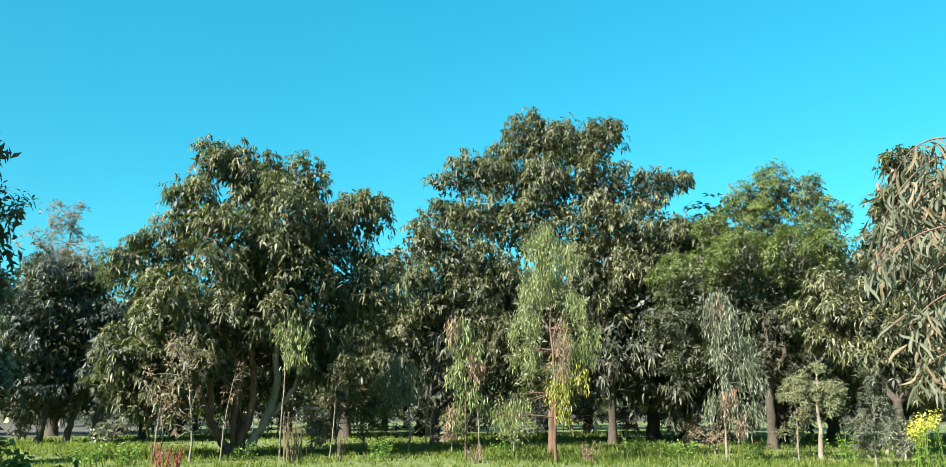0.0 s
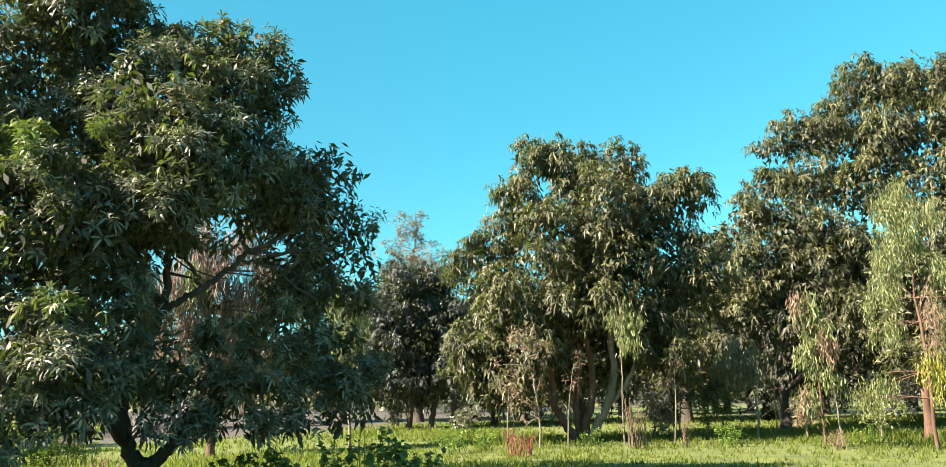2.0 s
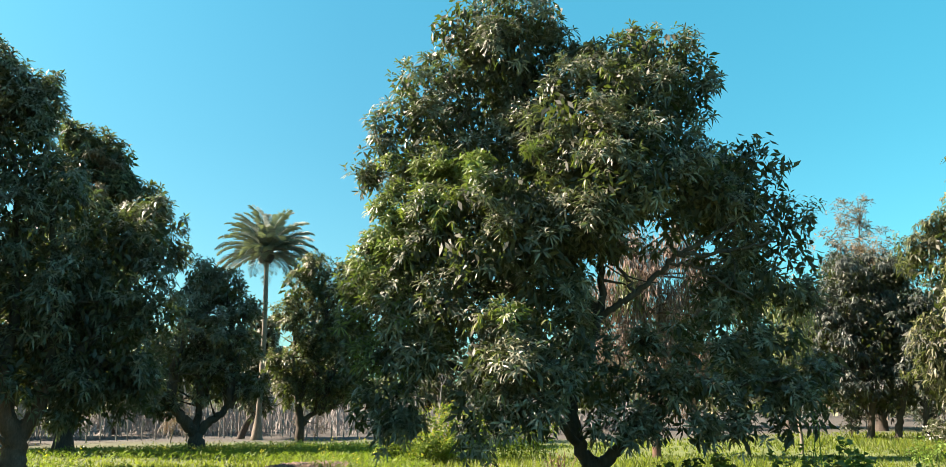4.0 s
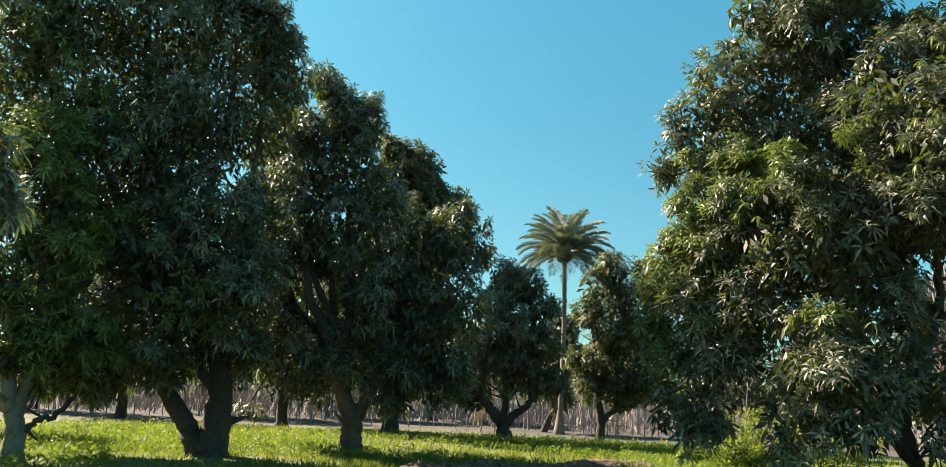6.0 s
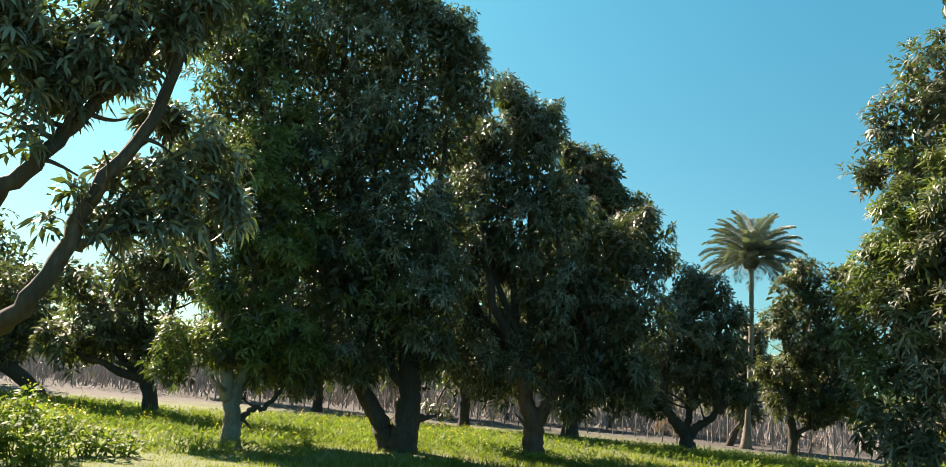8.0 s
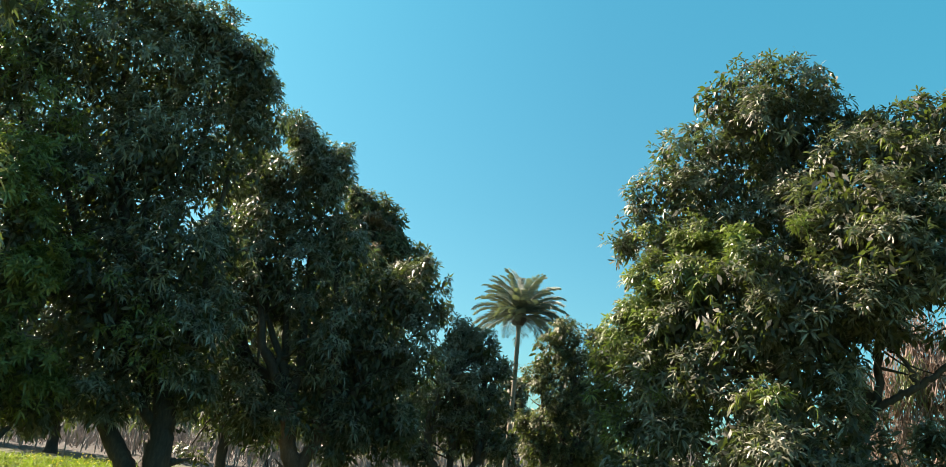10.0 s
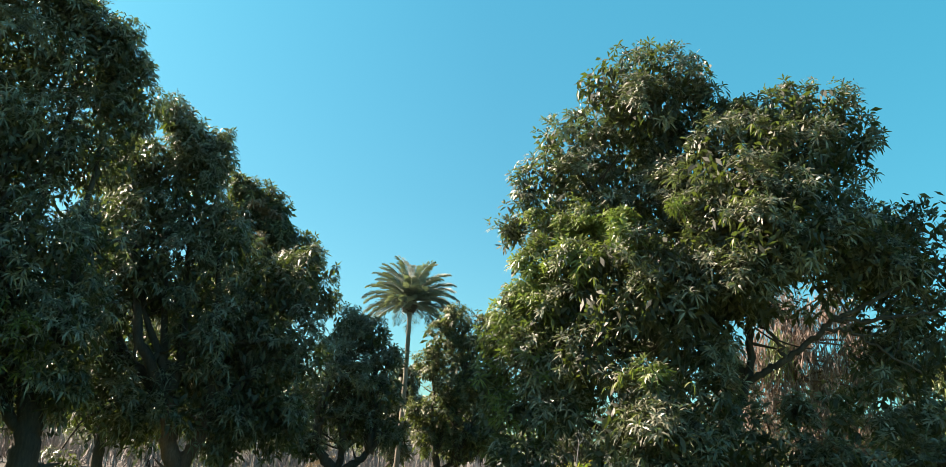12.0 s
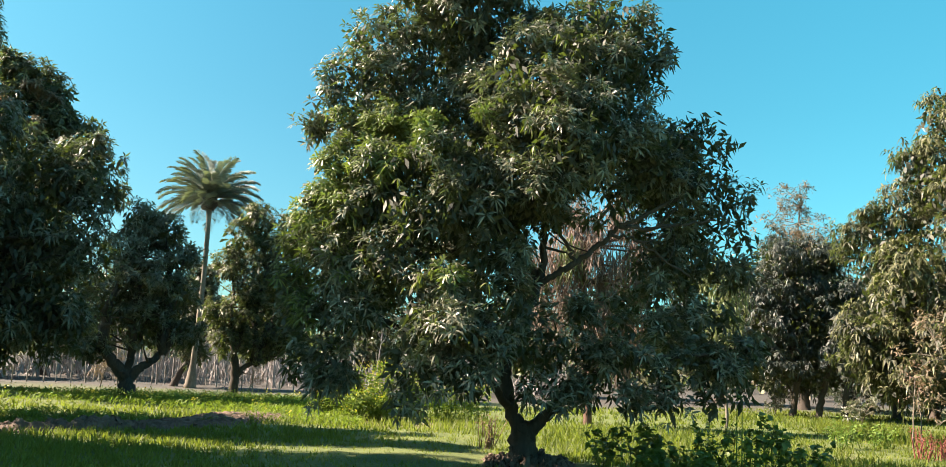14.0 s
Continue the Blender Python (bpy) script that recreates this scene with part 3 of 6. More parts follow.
M_SKIRT = [(-4.26, -0.6, 3.12, 0.45), (-4.06, -0.7, 2.47, 0.5), (-3.43, -1, 2.47, 0.59), (-3.99, -0.8, 1.82, 0.46), (-3.36, -1.1, 1.74, 0.53), (-2.81, -1.4, 2.47, 0.52), (-3.7, -0.8, 1.31, 0.26), (-4.12, -0.7, 1.5, 0.31), (-3.16, -1, 1.37, 0.23)]
M_DARK = [(3.22, 0.5, 6.5, 0.44), (3.59, 0.6, 6.15, 0.42), (2.85, 0.3, 6.06, 0.46), (2.61, 0.2, 5.42, 0.53), (3.31, 0.5, 5.44, 0.6), (3.84, 0.7, 5.09, 0.51), (3.96, 0.8, 4.42, 0.49), (3.43, 0.6, 4.66, 0.54), (3.39, 0.5, 3.85, 0.5), (3.83, 0.8, 3.62, 0.46), (2.91, 0.5, 3.5, 0.4), (2.8, 0.1, 5.17, 0.47), (2.99, 0.6, 4.19, 0.36)]
M_LOW = [(0.85, -0.6, 2.06, 0.48), (1.33, -0.9, 1.88, 0.53), (1.92, -0.9, 1.91, 0.53), (2.54, -0.6, 1.94, 0.54), (3.19, -0.3, 1.98, 0.56), (3.74, 0, 2.01, 0.46), (1.05, -0.8, 1.37, 0.44), (1.72, -0.9, 1.31, 0.44), (2.42, -0.7, 1.29, 0.41), (3.18, -0.3, 1.37, 0.42), (3.79, 0, 1.52, 0.37), (2.3, -0.3, 2.6, 0.46), (2.96, 0, 2.8, 0.51), (3.52, 0.2, 2.84, 0.49), (1.58, -0.4, 2.46, 0.39), (4.08, 0.2, 2.34, 0.33), (0.38, -1, 2.13, 0.44), (0.96, -0.4, 2.59, 0.33), (0.55, -1, 1.35, 0.37), (0.05, -1.3, 1.43, 0.35)]
M_CORE = [(-0.23, -1, 4.43, 0.53), (-0.31, -1.2, 3.71, 0.52), (-0.38, -1.5, 2.96, 0.45), (0.18, -1, 4.82, 0.48), (0.58, -1.1, 5.02, 0.45), (0.99, -1.1, 5.34, 0.45), (1.51, -0.9, 5.62, 0.52), (2.08, -0.5, 5.85, 0.54), (1.79, -0.3, 5.11, 0.38), (0.07, -0.9, 2.52, 0.47), (0.25, -0.4, 1.83, 0.43), (-0.47, -1.2, 2.18, 0.46)]
M_YOUNG = [(-2.07, -1.5, 5.72, 0.32), (-2.55, -1.1, 5.56, 0.35), (-1.83, -1.7, 5.5, 0.25), (-1.12, -1.6, 5.92, 0.28), (-3.06, -0.8, 5.77, 0.27), (-3.58, -1.1, 4.79, 0.38), (-3.82, -1.1, 4.02, 0.33), (-3.21, -1.4, 4.29, 0.32), (-2.58, -1.5, 5.13, 0.32), (-1.25, -2.6, 3.05, 0.16)]
M_FILL = [(-2.19, 0.8, 8.46, 0.6), (-1.26, 0.7, 8.53, 0.58), (-0.55, 0.5, 7.94, 0.6), (-2.63, 0.5, 7.47, 0.53), (-1.89, 0.9, 7.78, 0.54), (-1.01, -0.6, 6.36, 0.46), (-2.11, -0.5, 6.42, 0.46), (-0.02, 0.2, 8.43, 0.44), (-3.04, 0.2, 8.44, 0.43), (-4.1, -0.4, 5.9, 0.43), (0.45, -0.7, 4.43, 0.43), (1.37, -0.5, 4.54, 0.31), (2.55, 0.2, 4.51, 0.42), (2.54, 0.2, 3.84, 0.39), (2.19, 0, 3.15, 0.47), (1.6, -0.2, 2.86, 0.4), (0.91, -0.3, 2.86, 0.31), (2.33, -0.2, 5.26, 0.46), (2.99, 0.2, 5.59, 0.47)]
# back lobes; hidden ones added to shade trunk and boughs and close gaps
M_BACK = [(-1.2, 0.9, 3.3, 0.6), (-1.3, 0.9, 2.7, 0.5), (-0.7, 0.9, 2.7, 0.45), (-1.3, 0.9, 3.95, 0.55), (-4.0, 0.7, 3.8, 0.4), (-1.0, -0.2, 4.5, 0.6), (-1.2, -0.2, 5.5, 0.7), (-1.0, -0.2, 6.6, 0.7), (-2.8, 0.2, 2.95, 0.75), (-3.6, 0.2, 3.5, 0.7), (-2.0, 0.2, 2.6, 0.55), (-0.2, 0.8, 2.1, 0.8), (-1.5, 1.8, 6.2, 1.5), (-2.4, 1.4, 4.6, 1.0), (0.6, 1.6, 6.6, 1.3), (2.6, 1.4, 5.8, 0.9), (3.0, 1.2, 2.4, 0.8)]
main_tree = mango("mango_tree", 44.5, 15.2, [(x, y, z, q * 1.06) for x, y, z, q in M_TOP + M_LEFT + M_RIGHT] + [(x, y, z, q * 0.85) for x, y, z, q in M_FILL] + M_MOUND + M_SKIRT + M_DARK + M_LOW + M_CORE + M_BACK, "broad dark-leaved mango tree with drooping skirt of foliage", 11, density=26, inner=18, fork=0.75, radius=0.24,
                  fine=True, leaf=(0.165, 0.036), limbs=0, young=M_YOUNG, trunks=[((0, 0, 0.6), None, 0)], knob=1, behind=0.3, gap=-0.35, bare=3.0)
# sunlight through the leaves, put into a greener colour on this shoulder
part("fresh_foliage", crown_mesh("fresh_foliage", 17, [(x - 0.05, y - 0.12, z, q * 0.9) for x, y, z, q in M_LEFT[5:10] + M_LEFT[12:14] + M_LEFT[17:20] + M_SKIRT[:3]], 9, FRESH_SUNLIT, (0.165, 0.036), 9, True, clump=0.36), main_tree, "sunward shoulder leaves, coloured greener for sunlight through them")
bough(main_tree, [(0.02, 0, -0.15), (-0.02, 0, 0.2), (-0.03, 0, 0.5), (-0.08, 0, 0.62)], 0.3, 0.2, 1, twigs=0).name = "trunk"
bough(main_tree, [(-0.05, 0, 0.5), (-0.18, 0, 0.74), (-0.35, 0, 1.07), (-0.42, 0, 1.58), (-0.42, 0, 2.23), (-0.15, 0, 2.7), (0.07, 0, 3.0), (0.2, 0, 3.5), (0.22, 0, 4.1), (0.3, 0.1, 4.8), (0, 0.3, 6.2), (-0.8, 0.4, 8.6)], 0.15, 0.03, 13, twigs=9)
bough(main_tree, [(0.0, 0.02, 0.48), (0.15, 0, 0.69), (0.36, 0, 0.87), (0.62, -0.1, 1.2), (1.2, -0.3, 1.7), (2.2, -0.7, 2.0), (3.2, -0.4, 2.1)], 0.15, 0.03, 10)
bough(main_tree, [(0.08, -0.1, 3.12), (0.3, -0.2, 3.32), (0.54, -0.2, 3.45), (0.85, -0.2, 3.67), (1.12, -0.2, 3.85), (1.38, -0.2, 4.13), (1.57, -0.2, 4.33), (1.91, -0.2, 4.49), (2.38, -0.1, 4.76), (3.1, 0.2, 5.3)], 0.066, 0.03, 2, twigs=3)
bough(main_tree, [(0.75, -0.2, 3.62), (0.7, -0.2, 3.89), (0.55, -0.2, 4.05), (0.42, -0.2, 4.25), (0.45, -0.2, 4.7)], 0.036, 0.022, 3, twigs=2)
bough(main_tree, [(1.36, -0.2, 4.13), (1.7, -0.2, 4.16), (2.01, -0.2, 4.04), (2.37, -0.2, 3.75), (2.9, 0.1, 3.5)], 0.034, 0.018, 4, twigs=3)
bough(main_tree, [(1.57, -0.2, 4.33), (2.12, -0.2, 4.3), (2.69, -0.1, 4.43), (3.4, 0.3, 4.6)], 0.04, 0.02, 14, twigs=4)
bough(main_tree, [(0.25, 0.05, 4.4), (0.6, 0.1, 5.3), (1.0, 0, 6.2), (1.4, 0, 7.8)], 0.085, 0.03, 5)
bough(main_tree, [(-0.42, 0, 2.0), (-1, -0.4, 2.8), (-2.2, -0.5, 3.8), (-3.4, -0.4, 4.4)], 0.1, 0.03, 6)
bough(main_tree, [(-0.4, 0, 1.5), (-1.2, -0.8, 2.0), (-2.5, -0.7, 2.4), (-3.6, -0.6, 2.6)], 0.08, 0.03, 7)
bough(main_tree, [(-0.3, 0, 1.0), (-0.8, -1.2, 1.7), (-1.2, -2.1, 2.3)], 0.08, 0.03, 8)
bough(main_tree, [(0.1, 0.1, 3.4), (-1, 0.2, 5), (-2.2, 0, 6.4), (-3, 0, 7.3)], 0.09, 0.03, 9)
rng_n = np.random.default_rng(1234)
near_blades = [blade("leaf", 0.14 + 0.012 * k, 0.029 + 0.0015 * k, 0.25 + 0.12 * k, SINGLE) for k in range(5)]
for lobe in ((-1.2, -2.2, 2.6, 0.75), (-1.4, -2.2, 1.8, 0.7), (-1.9, -1.6, 4.6, 0.75), (0.4, -1.3, 5.6, 0.9), (0.6, -0.8, 6.9, 0.85)):
    for _ in range(7):
        d = unit(rng_n.normal(size=3) * [0.8, 0.3, 0.7] + [0, -1, 0.25])
        c = np.array(lobe[:3]) + d * lobe[3] * rng_n.uniform(0.95, 1.12)
        turn = rng_n.uniform(0, 360)
        for k in range(8):
            ob = part("leaf", near_blades[rng_n.integers(5)], main_tree)
            ob.matrix_basis = pose(*c, 0, rng_n.uniform(-15, 55), turn + 137.5 * k)
T1_L = ([(-1.3, -1.5, 3.3, 0.75), (-2.3, -1.6, 2.5, 0.8), (-3.7, -1.4, 3.1, 0.85), (3.4, -0.8, 3.0, 0.8), (2.8, 0, 8.6, 1.0), (2.4, 0, 7.6, 1.2), (-3.0, 0, 7.4, 1.0), (0.5, -1.2, 4.6, 1.2), (-0.8, -1.2, 5.0, 1.2), (2.2, -0.5, 4.4, 1.1), (-3.4, -0.6, 4.6, 1.2), (2.3, 0, 3.0, 0.9), (-1.7, 0, 10.4, 1), (-0.1, 0, 10, 1.31), (1.7, 0, 10, 1.15), (-2.3, 0, 8.6, 1.28), (4, 0, 8.9, 1.22), (0.6, -1, 8, 1.76), (-1, -1, 7.1, 1.73)] + [(-3.8, 0, 6.3, 1.31), (-2.6, -1, 4.9, 1.59), (-4.4, -1, 3.5, 0.88), (-3.2, -1, 2.7, 1.37), (-1.9, -1, 3.5, 1.28), (1.1, 0, 6.1, 1.94), (3.1, 0, 6.6, 1.74), (4.2, 0, 5.5, 1.41), (3.2, 0, 3.9, 1.16), (-0.3, 1.5, 5.1, 1.89), (0.7, 2.5, 2.9, 1.47), (-1.5, 2.5, 2.4, 1.45), (-4.3, -1, 2.3, 0.9), (-2.6, -1.2, 1.8, 0.8), (-3.5, -1, 1.6, 0.7)])
t1 = mango("mango_tree", 15.2, 28.8, farther(T1_L, 0.96), "tall mango tree on several curved pale stems", 21, density=20, inner=11, fork=2.2, radius=0.14, mat=OLIVE, bark=PALE_BARK, limbs=12,
      trunks=[((1.2, -0.2, 4.2), None, 0), ((-1.6, 0, 3.2), None, 0), ((0.7, 0.4, 4.4), None, 0), ((-0.5, 0.9, 3.4), None, 0)], fall=0.85, leaf=(0.2, 0.06), leaves=10, clump=0.52)
for i, (r0, r1, line) in enumerate([(0.17, 0.09, [(-0.01, -0.1, -0.12), (0.32, -0.1, 0.57), (0.66, -0.1, 1.16), (0.92, -0.1, 1.88), (1, -0.1, 2.32), (0.92, -0.1, 3.14), (0.96, -0.1, 4.38)]),
                                    (0.16, 0.1, [(-0.11, 0.1, -0.13), (-0.08, 0.1, 0.63), (0.16, 0.1, 1.28), (0.26, 0.1, 2.02), (0.27, 0.1, 2.53), (0.08, 0.1, 3.55)]),
                                    (0.15, 0.08, [(-0.23, 0.3, -0.14), (-0.41, 0.3, 0.9), (-0.3, 0.3, 1.82), (-0.22, 0.3, 2.43), (-0.19, 0.3, 3.35)]),
                                    (0.16, 0.09, [(-0.27, 0.2, -0.13), (-0.73, 0.2, 0.57), (-1.14, 0.2, 1.23), (-1.14, 0.2, 2.12), (-1.42, 0.2, 2.88), (-1.67, 0.2, 3.63)]),
                                    (0.11, 0.06, [(0.68, 0, 1.2), (1.02, 0, 1.52), (1.29, 0, 1.82), (1.63, 0, 2.33), (2.01, 0, 3.16)]),
                                    (0.1, 0.06, [(-1.11, 0.2, 1.33), (-1.42, 0.2, 1.92), (-1.65, 0.2, 2.52), (-1.94, 0.2, 3.12)])]):
    bough(t1, line, r0, r1, 210 + i, PALE_BARK if i in (0, 4) else RED_BARK, twigs=2, reach=0.6)
T2B_L = ([(4.4, 0, 9.2, 0.9), (4.2, 0, 7.8, 1.3), (4.2, 0, 6.2, 1.4), (-3.9, 0, 15, 1.26), (-2.5, 0, 14.6, 1.43), (-1.2, 0.1, 14.2, 1.15), (0, 0, 14.7, 1.18), (-6.8, 0, 13.3, 1.16), (-8, 0, 12.7, 0.86), (-5.2, 0, 12.9, 1.57), (-2.8, 0, 12.5, 1.73), (0, 0, 12.3, 1.71), (2.2, 0, 11.9, 1.23)] + [(3.7, 0, 12.2, 0.64), (-7.9, 0, 11, 1.22), (-6.1, 0, 10.8, 1.52), (-3.7, 0, 10.2, 1.8), (-0.8, 0, 9.8, 2.01), (1.6, 0, 9.7, 1.7), (3.2, 0, 9.7, 1.02), (-0.3, 0, 7.3, 2.36), (1.9, 0, 7, 2.2), (2.6, 0, 4.5, 2.19), (0.4, 0, 3.7, 2), (2.7, 0, 2.3, 1.22), (-2.1, 0, 4.8, 1.79)])
mango("mango_tree", -9.7, 38.4, T2B_L, "tallest mango tree with a wide domed crown", 31, density=11, clump=0.48, inner=13, fork=2.6, radius=0.18, mat=OLIVE, limbs=6, leaf=(0.225, 0.066), fall=0.85, leaves=10, shade_below=6.2, shade_in=0.7)
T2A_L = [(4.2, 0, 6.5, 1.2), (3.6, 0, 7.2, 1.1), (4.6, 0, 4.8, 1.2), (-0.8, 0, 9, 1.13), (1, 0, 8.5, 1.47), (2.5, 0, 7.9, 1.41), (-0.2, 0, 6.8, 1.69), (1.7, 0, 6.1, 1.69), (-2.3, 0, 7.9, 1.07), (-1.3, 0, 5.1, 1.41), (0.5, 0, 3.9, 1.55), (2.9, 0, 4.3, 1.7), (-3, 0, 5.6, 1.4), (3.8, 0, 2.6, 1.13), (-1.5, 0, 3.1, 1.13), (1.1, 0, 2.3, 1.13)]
mango("mango_tree", 2.4, 36.2, T2A_L, "middle-sized mango tree with olive leaves and dark stem", 41, density=12, clump=0.5, inner=14, fork=1.6, radius=0.2, mat=OLIVE, leaf=(0.22, 0.066), fall=0.8, leaves=10, shade_below=4.0, shade_in=0.5, limbs=5)
S1_L = [(0.4, 0, 3.1, 1.44), (-0.6, 0, 4.3, 1.3), (1.5, 0, 4, 1.38), (0.6, 0, 6, 1.65), (-1.2, 0, 2.6, 1.02), (-1.9, 0, 5.3, 1.36)]
mango("mango_tree", 8.6, 44.5, S1_L, "low mango tree with a short forked dark trunk", 51, density=9, inner=14, fork=1.5, radius=0.3, leaf=(0.26, 0.065), mat=OLIVE)
T3_L = [(-0.6, -1.6, 7.6, 1.1), (1.2, -1.8, 7.2, 1.2), (-2.2, -1.2, 6.9, 1.0), (2.6, -1.2, 7.6, 0.9), (0.7, 0, 10.4, 1.05), (1.9, 0, 10, 1.04), (-0.4, 0, 9.9, 0.96), (2.9, 0, 9.2, 0.79), (0.2, 0, 8.6, 1.39), (1.9, 0, 8.2, 1.44), (-1.8, 0, 8.8, 0.9), (-1.3, 0, 7.6, 1.15), (0.7, 0, 6.8, 1.5), (2.6, 0, 6.9, 0.93), (-0.6, 0, 5.1, 1.72), (1.3, 0, 4.8, 1.49), (-1.8, 0, 3.7, 1.49), (0.1, 0, 2.9, 1.51), (-3, 0, 3.2, 1.25), (-3.4, 0, 6.8, 1.2), (-3.4, 0, 5.0, 1.4), (-2.5, 0, 6.2, 1.2)]
mango("mango_tree", -20, 34.4, T3_L, "round-topped mango tree with fine bright green foliage", 61, fork=2.6, radius=0.17, leaf=(0.17, 0.038), leaves=10, clump=0.4, mat=FRESH_SUNLIT, density=15, inner=12, shade_below=6.6, shade_in=0.7, limbs=3)
T4_L = [(-1.5, 0, 4.7, 0.97), (-0.3, 0, 4.3, 1.1), (-0.9, 0, 3.3, 0.96), (0.1, 0, 3.1, 0.8), (1, 0, 9.8, 0.75), (0.4, 0, 8.3, 0.8), (-0.1, 0, 6.8, 0.89), (1, 0, 6.3, 1.25), (1.9, 0, 8.4, 1.23), (2.4, 0, 6.6, 1.63), (2.4, 0, 4.2, 1.82), (1.3, 0, 4.5, 1.24), (-1.9, 0, 3.8, 0.76), (-2.0, 0.6, 5.7, 0.95), (-2.6, 0.6, 4.6, 0.9), (-0.6, 0.6, 5.6, 0.8), (1.6, -0.8, 3.0, 0.9), (2.4, -0.6, 2.3, 0.85), (0.9, -0.5, 2.2, 0.7)]
mango("mango_tree", -27.5, 30.5, T4_L, "mango tree with pale green leaves at the orchard's edge", 71, fork=1.8, radius=0.15, leaf=(0.22, 0.062), mat=OLIVE, fall=0.7, density=14, inner=20)
K1_L = ([(-2, 0, 9.3, 1.63), (-0.3, 0, 9.3, 1.21), (0.5, 0, 9.8, 0.6), (-3.5, 0, 9.2, 1.41), (-1.2, 0, 7.1, 1.77), (0.4, 0, 7.6, 1.21), (-2.4, 0, 5.9, 1.48), (-0.4, -1, 5, 1.48), (-1.3, -1, 3.6, 1.27), (0.3, -1, 3.4, 1.21), (-0.7, 0, 2.6, 1.06), (-2.3, 0, 2.7, 0.91), (-3.2, 0, 7.2, 1.12), (-2.3, 0, 11.1, 1.56), (-0.7, 0, 10.7, 0.78), (-3.5, 1, 4.5, 0.89)] + [(-1.6, 1.2, 8, 1.6), (-1.6, 1.2, 5, 1.6), (1.0, 0.3, 8.8, 0.8), (-2.3, -0.5, 1.65, 0.6), (-3.2, 0.5, 2.0, 0.7), (-2.2, -0.6, 2.0, 0.85), (-1.0, -1.2, 2.1, 0.75), (-3.1, 0.5, 2.6, 0.9), (-4.6, 0.4, 9.4, 1.2), (-4.7, 0.4, 8, 1.2), (-4.4, 0.5, 6.6, 1.1), (-5, 0.6, 10.8, 1.1), (-4.0, 0.4, 11.6, 1.2), (0.6, -0.3, 5.4, 0.9), (0.7, -0.4, 4.2, 0.8), (0.6, -0.5, 2.4, 0.7)])
k1 = mango("mango_tree", 90.4, 20.6, farther(K1_L, 1.125) + [(0.36, 0, 11.26, 0.67), (-0.38, 0, 11.43, 0.71), (-0.88, 0, 11.49, 0.68), (0.89, 0, 10.51, 0.6), (0.66, 0, 11.21, 0.51), (0.68, 0, 9.87, 0.66)], "great dark mango tree on a thick twin trunk", 81, deep=0.25, inner=15, density=10, fork=1.7, radius=0.3, limbs=14, leaf=(0.185, 0.044), fall=0.5,
           trunks=[((0.35, 0, 3.6), None, 0), ((-0.9, 0.1, 3.0), None, 0)])
for i, (r0, r1, line) in enumerate([(0.4, 0.2, [(0.1, 0, -0.15), (0.11, 0, 0.3), (0.13, 0, 0.74), (0.14, 0, 1.32), (0.13, 0, 1.9), (-0.02, 0, 2.63), (-0.25, 0, 3.6)]),
                                    (0.26, 0.17, [(-0.25, 0.1, -0.15), (-0.36, 0.1, 0.4), (-0.5, 0.1, 0.72), (-0.79, 0.1, 1.1), (-1.07, 0.1, 1.52), (-1.16, 0.1, 2.1), (-1.18, 0.1, 3.1)]),
                                    (0.15, 0.1, [(0.1, 0.05, 1.55), (-0.27, 0.05, 1.9), (-0.45, 0.05, 2.59), (-0.47, 0.05, 3.4)])]):
    bough(k1, line, r0, r1, 83 + i, twigs=2).name = "trunk" if i < 2 else "limb"
# greener leaf colour here stands in for sun shining through
part("fresh_foliage", crown_mesh("fresh_foliage", 88, farther([(-3.6, -0.6, 9.0, 1.0), (-2.6, -1.0, 6.2, 0.9), (-3.2, -0.6, 7.4, 0.9), (-1.6, -1.6, 3.8, 0.9), (-2.5, -0.8, 2.7, 0.8), (-3.4, -0.2, 4.6, 0.8), (-4.6, -0.3, 8.2, 0.9), (-0.5, -1.7, 3.0, 0.8)], 1.125), 5, FRESH_SUNLIT, (0.185, 0.046), 9, True, 0.5, clump=0.4), k1, "sunward side leaves, coloured greener for sunlight through them")
K2_L = [(-3.0, 2.6, 8.0, 1.0), (-3.2, 2.6, 6.6, 1.1), (-3.3, 2.6, 5.2, 1.1), (-3.3, 2.6, 3.9, 1.0), (-3.1, 2.5, 2.9, 0.8), (-2.8, 2.4, 9.2, 0.8), (-2.6, 0.2, 1.1, 0.28), (-2.4, 0.3, 3.4, 1.0), (-2.5, 0.3, 4.8, 1.0), (-2.5, 0.3, 6.2, 1.0), (-2.2, 0.3, 2.4, 0.8), (-1.3, 0.2, 1.9, 0.7), (2.4, 0.1, 1.9, 0.65), (1.1, 0.3, 1.6, 0.6)] + [(-2.2, 0.2, 8.1, 0.75), (-1.5, 0, 8.5, 0.8), (-1.8, 0.2, 7.2, 1.1), (-0.4, 0, 8.4, 0.7), (-1.6, 0.2, 5.6, 1.1), (-0.9, 0, 9.1, 0.66), (-0.2, 0, 8.8, 0.6), (-0.7, 0, 7.7, 1.13), (0.3, 0, 6.6, 1.08), (-0.9, 0, 5.7, 1.41), (1.4, 0, 5.6, 0.96), (2.5, 0, 5.7, 0.76), (3, 0, 5.3, 0.49), (1.9, 0, 4.5, 1.28), (0.4, 0, 4.1, 1.46), (2.8, 0, 3.8, 0.82), (1.7, 0, 2.8, 1.19), (0, 0, 2.5, 1.08), (2.5, 0, 2.5, 0.69), (-1.3, 0, 2.5, 0.83), (1.1, 0, 2.2, 0.83), (0.5, 2, 5, 1.7), (0.5, 2, 3, 1.4)]
